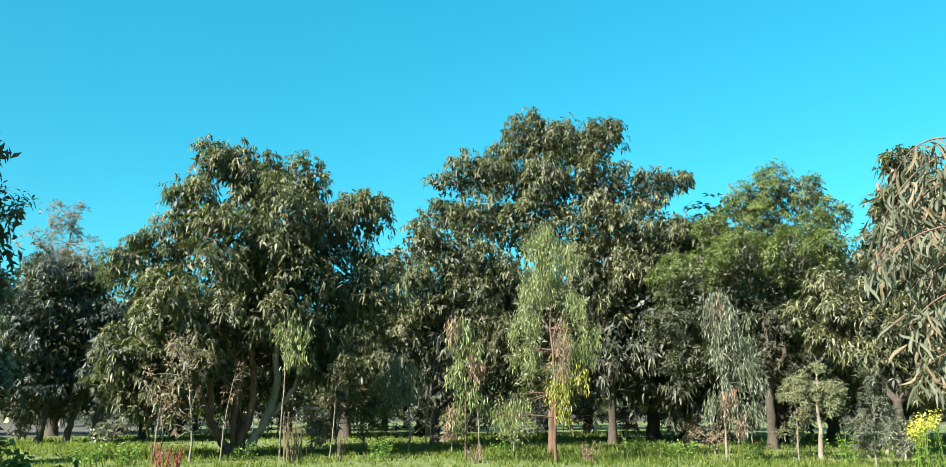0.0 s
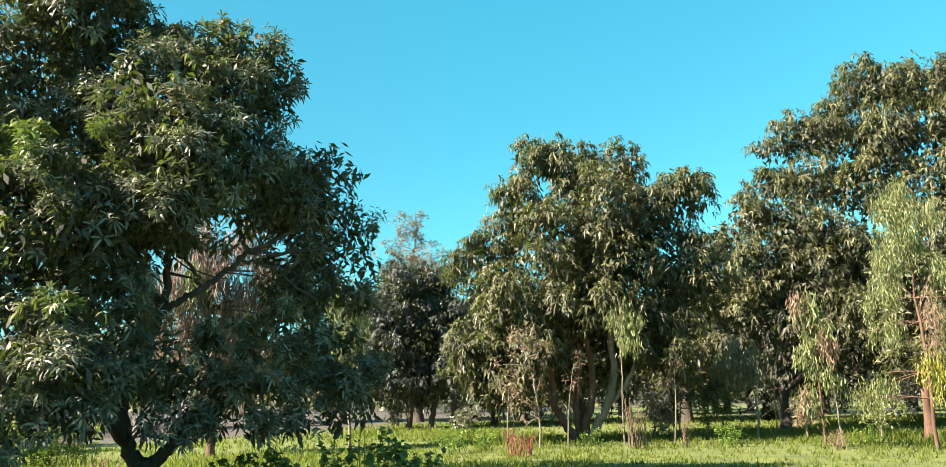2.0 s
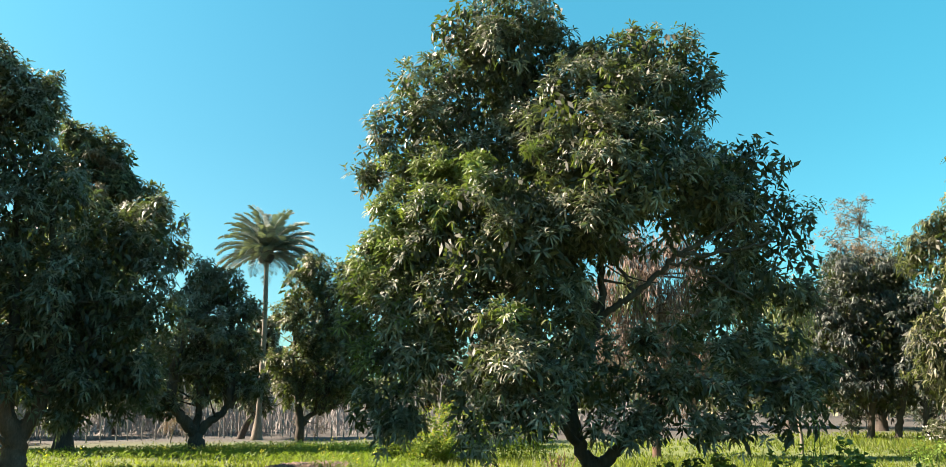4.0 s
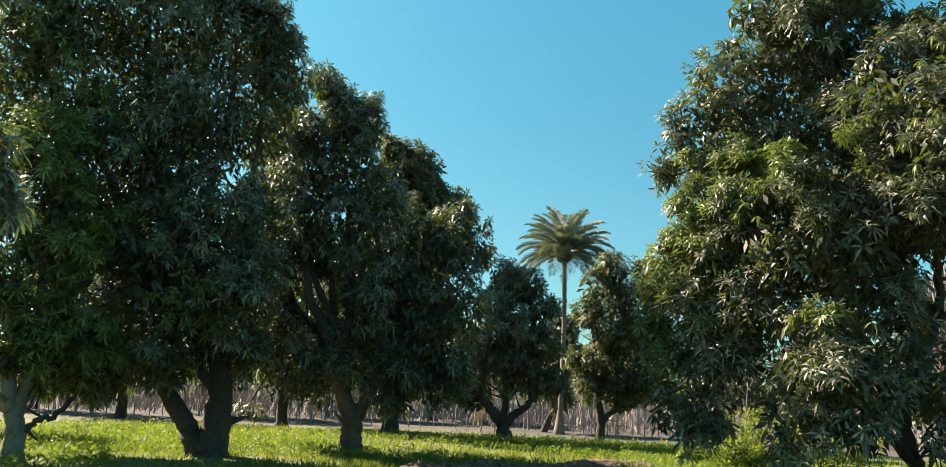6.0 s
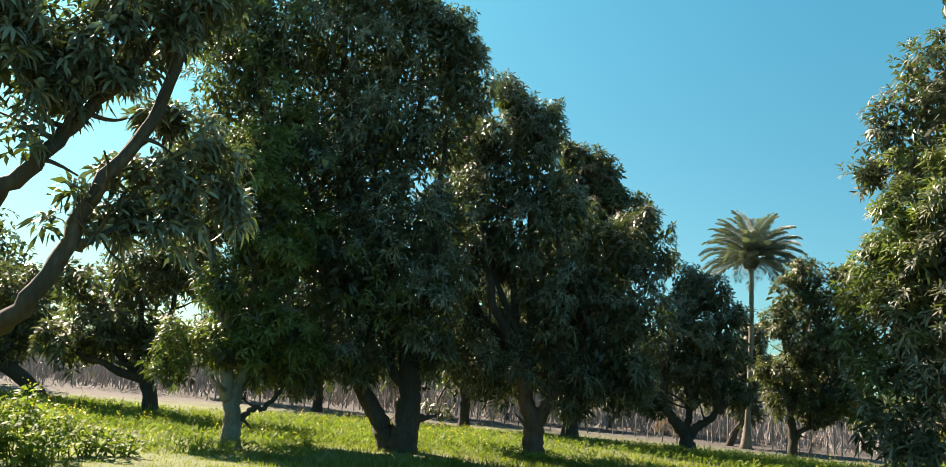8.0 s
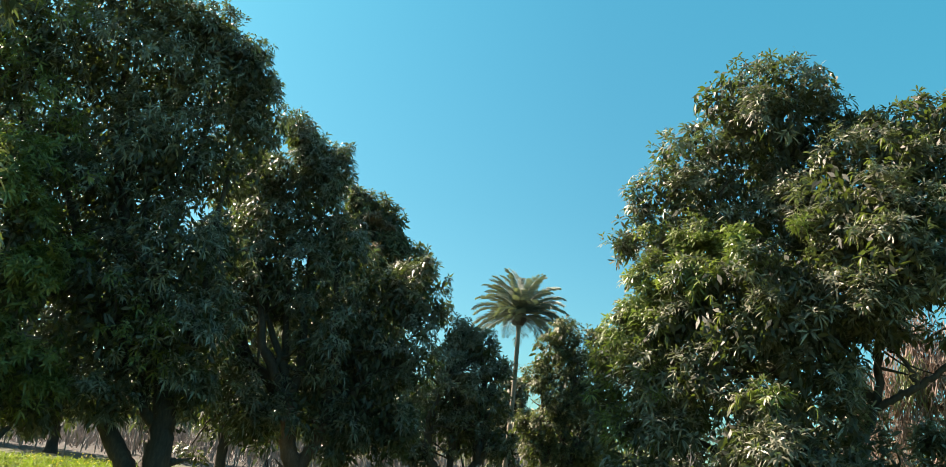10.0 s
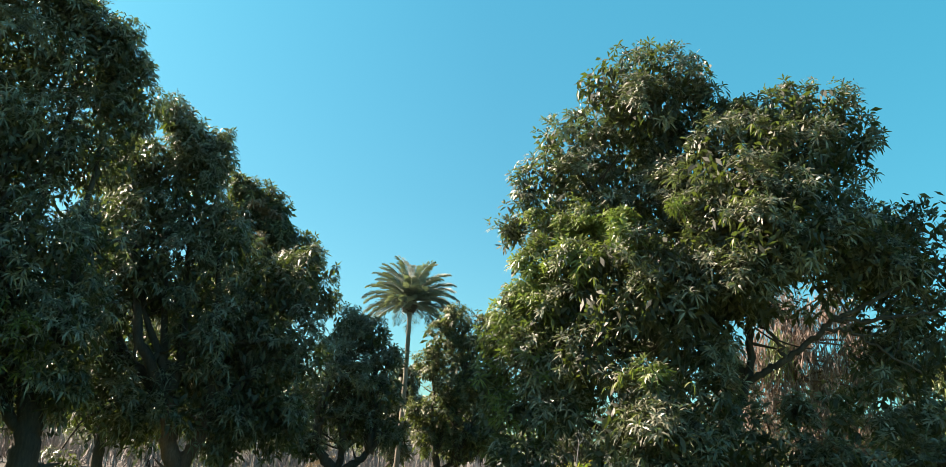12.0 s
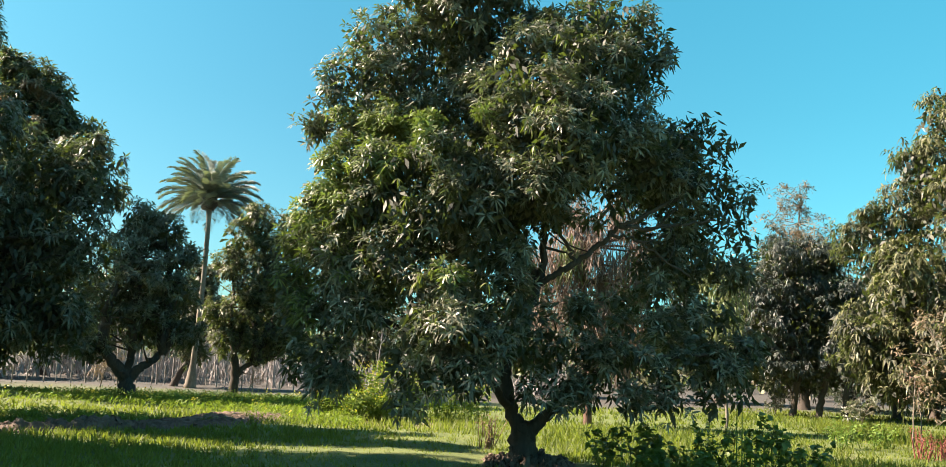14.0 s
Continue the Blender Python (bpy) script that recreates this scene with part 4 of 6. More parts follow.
k2 = mango("mango_tree", 81.2, 22.8, farther(K2_L, 1.07) + [(-1.1, 0, 10.1, 0.65), (-0.23, 0, 9.83, 0.47), (-0.27, 0, 9.03, 0.64), (2.75, 0, 6.65, 0.52), (3.35, 0, 6.47, 0.3), (3.33, 0, 5.69, 0.49), (-1.55, 0, 10.35, 0.54), (2.03, 0, 6.29, 0.69)], "dark mango tree with a short thick trunk", 91, deep=0.5, inner=14, density=12, fork=1.5, radius=0.3, limbs=12, leaf=(0.2, 0.047), fall=0.5,
           trunks=[((-0.45, 0, 2.6), None, 0), ((0.55, 0, 2.4), None, 0)])
bough(k2, [(0.05, 0, -0.15), (0.0, 0, 0.25), (-0.03, 0, 0.57), (-0.03, 0, 0.97), (-0.25, 0, 1.36), (-0.36, 0, 1.75), (-0.46, 0, 2.6)], 0.33, 0.17, 93, RED_BARK, twigs=2).name = "trunk"
bough(k2, [(-0.04, 0, 0.75), (0.22, 0, 1.23), (0.4, 0, 1.57), (0.52, 0, 2.22), (0.56, 0, 2.9)], 0.2, 0.12, 94, RED_BARK, twigs=2)
bough(k2, [(-0.45, 0.1, 2.4), (-1.5, 0.2, 2.5), (-2.4, 0.2, 2.0), (-2.75, 0.2, 1.25)], 0.06, 0.018, 95, twigs=4, reach=0.35)
KB_L = [(1.9, 0, 9.6, 1.0), (2.2, 0, 8.2, 1.2), (0, 0, 11.2, 0.98), (1, 0, 10.8, 0.72), (0.3, 0, 9.6, 1.42), (-0.7, 0, 10, 1.04), (-1.1, 0, 7.2, 1.82), (1, 0, 6.8, 1.55), (-2.3, 0, 6.3, 1.57), (-0.2, 0, 4.5, 1.56)]
mango("mango_tree", 78.7, 33.5, KB_L + [(-0.1, 0, 11.29, 1.09), (0.96, 0, 11.14, 0.72), (0.92, 0, 10.13, 0.87), (-0.89, 0, 11.7, 0.78)], "tall mango tree with brownish top leaves", 101, density=9, inner=14, fork=2.2, radius=0.28, leaf=(0.26, 0.065), mat=OLIVE, young_mat=RUST, young=[(0.2, -0.9, 10.8, 0.35), (0.8, -0.6, 10.4, 0.3), (-0.5, -1.1, 10.0, 0.3), (0.4, -1.4, 9.4, 0.3)])
G1_L = [(-0.13, 0, 6.18, 0.79), (0.75, 0, 5.82, 0.88), (-0.53, 0, 5.03, 0.92), (1.42, 0, 4.98, 0.65), (0.18, 0, 4.22, 1.19), (1.29, 0, 3.65, 0.96), (-0.75, 0, 3.28, 0.96), (0.35, 0, 2.61, 1.05), (1.62, 0, 2.47, 0.73), (-1.32, 0, 1.6, 0.6), (1.97, 0, 2.16, 0.46)]
g1 = mango("mango_tree", 70.9, 31, G1_L, "smaller mango tree with a spreading low fork", 111, density=16, inner=14, fork=1.0, radius=0.24, leaf=(0.2, 0.055), trunks=[((-0.9, 0, 1.7), None, 0), ((1.0, 0, 1.7), None, 0), ((0, 0, 1.8), None, 0)])
bough(g1, [(0, 0, -0.15), (-0.04, 0, 0.35), (-0.08, 0, 0.71), (-0.41, 0, 1.1), (-0.73, 0, 1.39), (-0.96, 0, 1.8)], 0.32, 0.13, 113, twigs=2).name = "trunk"
bough(g1, [(-0.07, 0, 0.55), (0.33, 0, 1.1), (0.74, 0, 1.35), (1.05, 0, 1.75)], 0.18, 0.1, 114, twigs=2)
bough(g1, [(-0.08, 0, 0.6), (-0.03, 0, 1.13), (0, 0, 1.9)], 0.16, 0.1, 115, twigs=2)
G2_L = [(0.37, 0, 7.19, 0.78), (-0.31, 0, 6.31, 0.88), (0.96, 0, 6.15, 0.99), (1.94, 0, 7.27, 0.73), (2.22, 0, 6.25, 0.88), (-0.66, 0, 5.26, 0.72), (0.57, 0, 4.85, 1.19), (1.84, 0, 4.68, 1.08), (-0, 0, 3.43, 1.08), (1.2, 0, 3.25, 1.18), (-0.64, 0, 2.33, 0.77), (0.8, 0, 2.06, 0.87), (2.06, 0, 2.43, 0.93), (-1.21, 0, 3.23, 0.57)]
g2 = mango("mango_tree", 64.4, 34.8, G2_L, "slender mango tree with thin olive foliage", 121, density=14, inner=10, fork=1.3, radius=0.2, leaf=(0.2, 0.06), mat=OLIVE, trunks=[((-0.14, 0, 1.9), None, 0), ((0.7, 0, 1.4), None, 0)])
bough(g2, [(-0.05, 0, -0.15), (-0.03, 0, 0.71), (-0.1, 0, 1.39), (-0.14, 0, 2.1)], 0.2, 0.12, 123, twigs=2).name = "trunk"
bough(g2, [(-0.03, 0, 0.6), (0.23, 0, 1.12), (0.67, 0, 1.42)], 0.12, 0.09, 124, twigs=2)
G3_L = [(0.68, 0, 4.3, 1.15), (0.46, 0, 2.92, 1.15), (0.88, 0, 5.39, 0.83), (1.5, 0, 3.59, 0.96), (0.78, 0, 1.74, 0.76)]
mango("mango_tree", 68.3, 43, G3_L, "young mango tree beside the palm", 131, density=9, inner=14, fork=1.4, radius=0.16, leaf=(0.3, 0.08), lean=(0.8, 0))
K0_L = [(-0.35, -0.5, 2.1, 0.42), (0.05, -0.5, 2.8, 0.5), (-0.5, -0.5, 3.3, 0.5), (-0.1, -0.4, 4.2, 0.55), (-1.4, 0, 2.2, 0.55), (-1.6, 0, 1.6, 0.42), (-0.5, 0, 2.2, 0.6), (0.6, 0, 2.5, 0.75), (0.3, 0, 1.8, 0.5), (1.2, 0, 1.9, 0.62), (0.4, 0, 3.7, 0.82), (1.1, 0, 4.5, 0.76), (0.1, 0, 5.1, 0.82), (-0.8, 0, 3.4, 0.54), (-1.6, 0, 5.8, 0.86), (-2.3, 0, 5.3, 0.66), (-0.3, 0, 6.3, 0.88), (-1, 0, 4.8, 0.67)]
k0 = mango("mango_tree", 101.3, 19, farther(K0_L, 1.05), "slim mango tree with a pale forked trunk and sunlit leaves", 141, fork=1.3, radius=0.17, bark=PALE_BARK, density=16, leaf=(0.18, 0.044), fine=True, limbs=8, mat=FRESH_SUNLIT,
           trunks=[((-0.33, 0, 2.4), None, 0), ((0.1, 0, 2.6), None, 0)], young=farther([(-0.3, -0.6, 5.6, 0.5), (0.5, -0.6, 4.2, 0.5), (1.0, -0.5, 2.6, 0.45), (-1.2, -0.4, 5.4, 0.5), (0.2, -0.6, 2.2, 0.4)], 1.05))
bough(k0, [(0, 0, -0.2), (-0.06, 0, 0.2), (-0.1, 0, 0.57), (-0.13, 0, 0.95), (-0.29, 0, 1.26), (-0.35, 0, 1.84), (-0.33, 0, 2.63)], 0.23, 0.12, 143, PALE_BARK, twigs=2).name = "trunk"
bough(k0, [(-0.13, 0, 0.8), (-0.01, 0, 1.41), (0.06, 0, 2.13), (0.15, 0, 2.94)], 0.16, 0.08, 144, PALE_BARK, twigs=2)
bough(k0, [(-0.04, 0, 0.42), (0.07, 0, 0.58), (0.29, 0, 0.85), (0.6, 0, 0.91), (0.89, 0, 1.3)], 0.08, 0.05, 145, BARK, twigs=2)
H1_L = [(-2.8, 0, 4.0, 0.95), (-1, 0, 4.3, 1.3), (0.4, 0, 5.0, 1.25), (-1.7, 0, 2.6, 1.3), (-0.2, 0, 2.2, 1.0), (-2.9, 0, 2.0, 0.8)]
mango("mango_tree", 106.5, 29, H1_L, "pale distant mango tree in morning haze", 151, density=9, inner=14, fork=1.2, radius=0.25, leaf=(0.28, 0.07), mat=OLIVE, lean=(-0.4, 0))
H2_L = [(-0.9, 0, 3.6, 1.16), (-2.8, 0, 3.9, 1.51), (-1, 0, 2.2, 1.1), (-2.8, 0, 2.0, 1.4), (-4.5, 0, 3, 1.5)]
mango("mango_tree", 113, 34, H2_L, "wide distant mango tree in the field", 161, density=9, inner=14, fork=1.2, radius=0.28, leaf=(0.28, 0.07), mat=OLIVE, lean=(-1.5, 0))

mango("mango_tree", -5.7, 29.5, [(0.2, -0.2, 2.6, 0.6), (-0.6, 0, 2.5, 0.6), (0.7, 0.1, 2.3, 0.5), (0, 0, 4.0, 0.9), (-0.3, 0.4, 5.2, 1.1), (0.5, 0.3, 5.0, 1.0), (0.4, 0.2, 3.4, 0.7), (-0.6, 0.2, 3.3, 0.7)], "mango tree with a straight reddish trunk", 181, density=8, fork=1.7, radius=0.13, bark=RED_BARK, leaf=(0.26, 0.065), mat=OLIVE, inner=14, limbs=5)

BL_L = [(-2.66, 0, 6.3, 1.41), (-1.26, 0, 7.63, 1.41), (0.09, 0, 7.19, 1.41), (1.15, 0, 7.62, 1.06), (-2.12, 0, 4.54, 1.8), (-0.22, 0, 4.59, 1.86), (1.07, 0, 3.78, 1.4), (-1.32, 0, 2.42, 1.55), (0.27, 0, 2.29, 1.3), (-2.96, 0, 2.49, 1.31), (1.63, 0, 5.76, 1.25), (-3.51, 0, 4.22, 1.4), (-0.74, 0, 6.02, 1.56)]
# haze is put into this tree's leaf colour
bl = mango("mango_tree", 26.5, 42, BL_L, "dense mango tree on several thin stems, leaves tinted for haze", 191, mat=HAZE_SHADE, density=15, inner=12, fork=1.8, radius=0.18, leaf=(0.22, 0.064), leaves=9, fall=0.7, limbs=8, clump=0.5,
           trunks=[((-0.4, 0, 1.9), None, 0), ((0.8, 0, 1.9), None, 0), ((1.7, 0, 1.9), None, 0)])
for i, (x0, x1) in enumerate(((-0.75, -0.4), (0.35, 0.8), (1.5, 1.7))):
    bough(bl, [(x0, 0, -0.15), ((x0 + x1) / 2 - 0.05, 0, 0.8), (x1, 0, 1.9), (x1 + 0.2, 0, 3.0)], 0.17, 0.1, 193 + i, twigs=2).name = "trunk"

# trees behind, placed to close gaps in the camera's view and shade the ground
FAR_L = [(-0.1, 0, 8.3, 1.88), (-2, 0, 8.4, 1.66), (1.5, 0, 7.1, 1.83), (-1.3, 0, 5.6, 2.41), (1.2, 0, 4.6, 2.09), (-2.4, 0, 4.2, 2.2), (2.6, 0, 5.4, 1.46), (0.3, 0, 2.8, 1.88), (3.4, 0, 3.6, 1.5)]
far_tree = mango("mango_tree", 26.8, 54, FAR_L, "far mango tree in the back row, blue-green with shade", 171, fork=1.5, radius=0.3, leaf=(0.36, 0.105), leaves=5, density=1.5, clump=0.62, inner=6.5, limbs=4, group="back row trees")
# the far tree's lobes again, in a leaf colour darkened for shade
shade_tree = mango("mango_tree", -14.5, 46, FAR_L, "back row mango tree, leaf colour darkened for shade and haze", 172, fork=1.5, radius=0.3, leaf=(0.34, 0.1), leaves=5, density=1.5, clump=0.62, inner=6.5, limbs=4, group="back row trees", mat=HAZE_SHADE)
LIT_ROW = [(12.5, 58, 20, 0.9), (6, 60, 160, 0.85), (0, 56, 70, 0.9), (-26, 50, 300, 0.85), (-31, 46, 120, 0.8), (15.5, 46, 30, 0.85), (9.5, 52, 260, 0.85), (3.5, 48, 190, 0.9), (-28, 42, 200, 0.8),
           (11, 68, 20, 0.9), (4.5, 66, 110, 0.9), (-4, 70, 240, 0.9), (-25, 60, 60, 0.9), (-33, 54, 10, 0.95), (50, 62, 60, 0.85), (86, 36, 30, 0.75), (90, 46, 110, 0.8), (96, 40, 190, 0.75), (101, 48, 260, 0.75), (83, 50, 75, 0.8),
           (76, 52, 330, 0.72), (119, 44, 45, 0.85), (62, 58, 120, 0.7), (69, 60, 10, 0.7), (73, 56, 200, 0.7), (56, 56, 310, 0.75), (44, 55, 150, 0.85), (79, 60, 100, 0.75)]
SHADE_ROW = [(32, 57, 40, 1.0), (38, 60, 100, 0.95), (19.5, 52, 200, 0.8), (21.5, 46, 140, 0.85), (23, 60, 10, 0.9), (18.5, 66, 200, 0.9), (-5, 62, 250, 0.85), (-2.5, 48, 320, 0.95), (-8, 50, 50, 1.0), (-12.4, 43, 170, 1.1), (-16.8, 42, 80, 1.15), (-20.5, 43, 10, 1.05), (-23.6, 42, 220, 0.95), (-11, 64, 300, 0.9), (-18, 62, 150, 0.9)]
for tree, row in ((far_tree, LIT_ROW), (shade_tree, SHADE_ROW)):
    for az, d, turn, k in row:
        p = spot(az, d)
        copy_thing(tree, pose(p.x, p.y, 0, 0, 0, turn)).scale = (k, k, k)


# ---- near mango limb that reaches in overhead ----
near_tree = thing("mango_tree", 121, 11, "near mango tree with long bare limbs and hanging leaves", "mango tree", "orchard trees", turn=0)
NB = spot(121, 11)


def from_near(az, d, z):
    return tuple(spot(az, d, z) - NB)


bough(near_tree, [(0, 0, -0.15), (0.05, 0.1, 0.7), (0.1, 0.05, 1.5)], 0.3, 0.24, 20, twigs=0).name = "trunk"
bough(near_tree, [(0.1, 0.05, 1.45), from_near(117.5, 9.6, 1.75), from_near(115.2, 9, 2.06), from_near(113.5, 9, 2.62), from_near(112.7, 9, 3.23), from_near(109.4, 9, 4.24), from_near(108.6, 9, 4.87), from_near(107.6, 9, 5.6)], 0.12, 0.045, 21, twigs=6)
bough(near_tree, [(0.1, 0.05, 1.4), from_near(120, 9.6, 2.4), from_near(118.1, 9.2, 3.0), from_near(116.6, 9, 3.35), from_near(115.3, 9, 3.68), from_near(113.9, 9, 4.04), from_near(111.9, 9, 4.55), from_near(109.6, 9, 5.25)], 0.11, 0.05, 22, twigs=6)
bough(near_tree, [from_near(113.1, 9, 2.75), from_near(112.2, 9, 2.85), from_near(111, 9, 2.95), from_near(109.3, 9.3, 3.05), from_near(107.5, 9.6, 3.3)], 0.045, 0.02, 23, twigs=6, reach=0.5)
NEAR_L = [(*from_near(az, d, z), r) for az, d, z, r in
          [(116, 9, 4.7, 0.5), (113.3, 9, 5.0, 0.45), (110.5, 9, 5.1, 0.4), (115.5, 9, 4.15, 0.34), (112.6, 9, 4.5, 0.32), (117, 9, 3.7, 0.3), (119, 9, 4.3, 0.6), (108, 9, 5.4, 0.45), (113.8, 9, 3.3, 0.17), (114.6, 9, 2.95, 0.17), (114.9, 9, 4.65, 0.4),
           (118, 9, 5.3, 0.6), (115, 9, 5.5, 0.55), (112, 9, 5.6, 0.5), (109.5, 9, 5.8, 0.5), (107, 9.3, 5.9, 0.5), (120.5, 9, 4.8, 0.6), (109.4, 9.5, 4.3, 0.3), (107.8, 9.7, 3.7, 0.28), (110.3, 9.4, 3.2, 0.22), (117.4, 9, 4.4, 0.4)] + [(110.5, 9.4, 3.55, 0.36), (108.7, 9.4, 3.5, 0.4), (106.3, 9.5, 3.7, 0.42), (109.8, 9.3, 3.1, 0.28), (107.3, 9.4, 3.15, 0.32), (105.4, 9.6, 3.95, 0.36), (106.6, 9.5, 4.3, 0.4), (104, 9.7, 3.5, 0.34), (111.6, 9.2, 3.05, 0.22)]]
part("crown", crown_mesh("crown", 24, NEAR_L, 11, MANGO, (0.17, 0.044), 9, True, 0.5, clump=0.26), near_tree)
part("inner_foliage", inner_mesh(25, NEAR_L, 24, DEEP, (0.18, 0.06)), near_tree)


# ---- weeping saplings and odd trees ----
def sapling(name, az, d, lobes, label, category, seed, mat, density=9, leaf=(0.2, 0.03), leaves=6, hang=True, radius=0.04, bark=None, top=None, clump=0.3, extra=None, group="saplings", fall=0.3, sway=0.1):
    tree = thing(name, az, d, label, category, group)
    rng = np.random.default_rng(seed)
    lobes = list(lobes)
    z = top or max(q[2] for q in lobes)
    x = [q for q in lobes if q[2] == max(p[2] for p in lobes)][0][0]
    line = bend((0, 0, -0.1), (rng.normal(0, sway), rng.normal(0, sway), z * 0.55), (x, 0, z), 12)
    line[1:-1, :2] += rng.normal(0, radius * 0.4, (10, 2))
    v, f = tube(line, np.linspace(radius * 1.2, radius * 0.25, 12), 8, rng, 0.05)
    part("trunk", quads("trunk", v, f, bark or PALE_BARK, True), tree)
    tubes = []
    for q in lobes:
        k = int(np.clip(np.searchsorted(line[:, 2], q[2] - 0.3), 2, 10))
        for _ in range(3):
            tip = np.array(q[:3]) + sphere(rng, 1)[0] * q[3] * 0.8
            tubes.append(tube(bend(line[k], (line[k] + tip) / 2 + [0, 0, 0.25 * q[3]], tip, 7), np.linspace(radius * 0.4, 0.008, 7), 5))
    v, f = join_tubes(tubes)
    tagged(part("twigwork", quads("twigwork", v, f, bark or PALE_BARK, True), tree), kind="stuff")
    part("crown", crown_mesh("crown", seed, lobes, density, mat, leaf, leaves, True, fall, hang=hang, clump=clump), tree)
    if extra:
        for n, m, l, den in extra:
            part(n, crown_mesh(n, seed + 5, l, den, m, leaf, leaves, True, fall, hang=hang, clump=clump * 0.8), tree)
    return tree


EUCA_L = [(-0.2, 0, 7.0, 0.42), (-0.5, 0, 6.4, 0.6), (0.2, 0, 6.3, 0.6), (-0.45, 0, 5.3, 0.62), (-0.8, 0, 4.2, 0.5), (0.5, 0, 4.7, 0.6), (-0.9, 0, 3.2, 0.45), (0.75, 0, 3.4, 0.5), (0.3, 0, 2.7, 0.4), (1.1, 0, 3.9, 0.4), (-0.1, 0, 5.9, 0.5), (-1.6, 0, 1.5, 0.36), (-1.1, 0, 1.8, 0.34)]
sapling("weeping_tree", -6.0, 25.0, EUCA_L, "tall weeping sapling with yellow-green hanging leaves", "sapling", 301, FEATHER, 13, (0.16, 0.02), 10, radius=0.045, bark=RED_BARK,
        extra=[("yellow_foliage", GOLD, [(0.1, -0.3, 2.3, 0.4), (0.75, -0.3, 2.6, 0.3), (0.3, -0.3, 1.8, 0.25)], 4), ("dry_foliage", DRY, [(0.2, -0.5, 4.4, 0.22), (0.22, -0.5, 3.7, 0.24), (0.25, -0.4, 3.0, 0.24)], 5)])
EU2_L = [(-0.1, 0, 4.9, 0.5), (0.3, 0, 4.3, 0.7), (0.4, 0, 3.3, 0.75), (0.6, 0, 2.4, 0.68), (0, 0, 1.7, 0.6), (0.7, 0, 1.5, 0.5)]
sapling("weeping_tree", -17.2, 26.8, EU2_L, "slender weeping sapling with silver-grey leaves", "sapling", 311, SILVER, 9, (0.2, 0.03), 6, radius=0.035,
        extra=[("dry_foliage", DRY, [(-0.1, -0.2, 4.9, 0.35), (0.3, -0.4, 1.9, 0.3), (0.35, -0.3, 1.3, 0.3)], 4)])
ROUND_L = [(0, 0, 2.5, 0.46), (-0.5, 0, 2.2, 0.5), (0.4, 0, 2.1, 0.45), (-0.3, 0, 1.9, 0.5), (0.4, 0, 1.75, 0.4), (-0.8, 0, 1.95, 0.4), (0, 0.5, 2.1, 0.5)]
sapling("small_tree", -23, 27.8, ROUND_L, "small round-headed tree with feathery grey-green leaves", "sapling", 321, HAZEL, 22, (0.1, 0.02), 10, hang=False, radius=0.075, clump=0.26)
HANG_L = [(-0.2, 0, 4.1, 0.42), (0.1, 0, 3.4, 0.45), (-0.1, 0, 2.7, 0.45), (0.2, 0, 2.0, 0.45), (-0.3, 0, 1.5, 0.32)]
sapling("weeping_tree", 0.2, 25.3, HANG_L, "thin sapling with half-dry drooping leaves", "sapling", 331, FEATHER, 8, (0.22, 0.036), 6, radius=0.03, bark=RED_BARK,
        extra=[("dry_foliage", DRY, [(-0.3, -0.2, 4.2, 0.3), (0.35, 0, 3.1, 0.3), (-0.3, -0.2, 1.6, 0.25)], 6)])
MIDS_L = [(-0.4, 0, 3.0, 0.6), (-0.9, 0, 2.6, 0.5), (0.1, 0, 2.7, 0.58), (-0.4, 0, 2.4, 0.5), (-0.1, 0, 2.1, 0.4)]
sapling("weeping_tree", 4.2, 30, MIDS_L, "low weeping sapling with greyish hanging leaves", "sapling", 341, SILVER, 9, (0.22, 0.034), 6, radius=0.04)
TH_L = [(0.1, 0, 4.5, 0.45), (0.5, 0, 3.9, 0.42), (-0.1, 0, 4.0, 0.36), (0.3, 0, 3.3, 0.36)]
sapling("weeping_tree", 12.8, 26.5, TH_L, "thin sapling with a tuft of yellow-green leaves", "sapling", 351, FEATHER, 10, (0.2, 0.032), 6, radius=0.025)
B3_L = [(0.1, 0, 2.3, 0.43), (0.1, 0, 1.5, 0.52), (-0.2, 0, 0.9, 0.52), (0.4, 0, 0.8, 0.48), (0.1, 0, 0.5, 0.43)]
sapling("shrub", -26.1, 25, B3_L, "leafy shrub with dull grey-green leaves", "shrub", 361, DUSTY, 14, (0.11, 0.026), 8, hang=False, radius=0.03, clump=0.28)
TW_L = [(-0.5, 0, 3.3, 0.6), (-0.8, 0, 2.5, 0.6), (0.1, 0, 2.8, 0.55), (-0.2, 0, 1.8, 0.6), (-0.5, 0, 1.1, 0.5)]
sapling("shrub", 18.5, 25.5, TW_L, "straggling shrub of thin twigs with reddish leaves", "shrub", 371, RUST, 4, (0.12, 0.035), 5, hang=False, radius=0.03, clump=0.35)
DRY_L = [(-0.8, 0, 5.9, 0.7), (0.1, 0, 5.7, 0.8), (1, 0, 5.0, 0.8), (-0.2, 0, 4.5, 0.9), (0.5, 0, 3.6, 0.8), (1.4, 0, 6.0, 0.7), (1.9, 0, 4.6, 0.8), (0.2, 0.6, 2.6, 0.9), (1.6, 0.5, 3, 0.9), (-0.5, 0.3, 6.9, 0.8), (0.8, 0.3, 6.8, 0.8), (-1.5, 0.2, 5.2, 0.8), (-1.4, 0.2, 3.9, 0.8), (2.4, 0.3, 5.8, 0.7)]
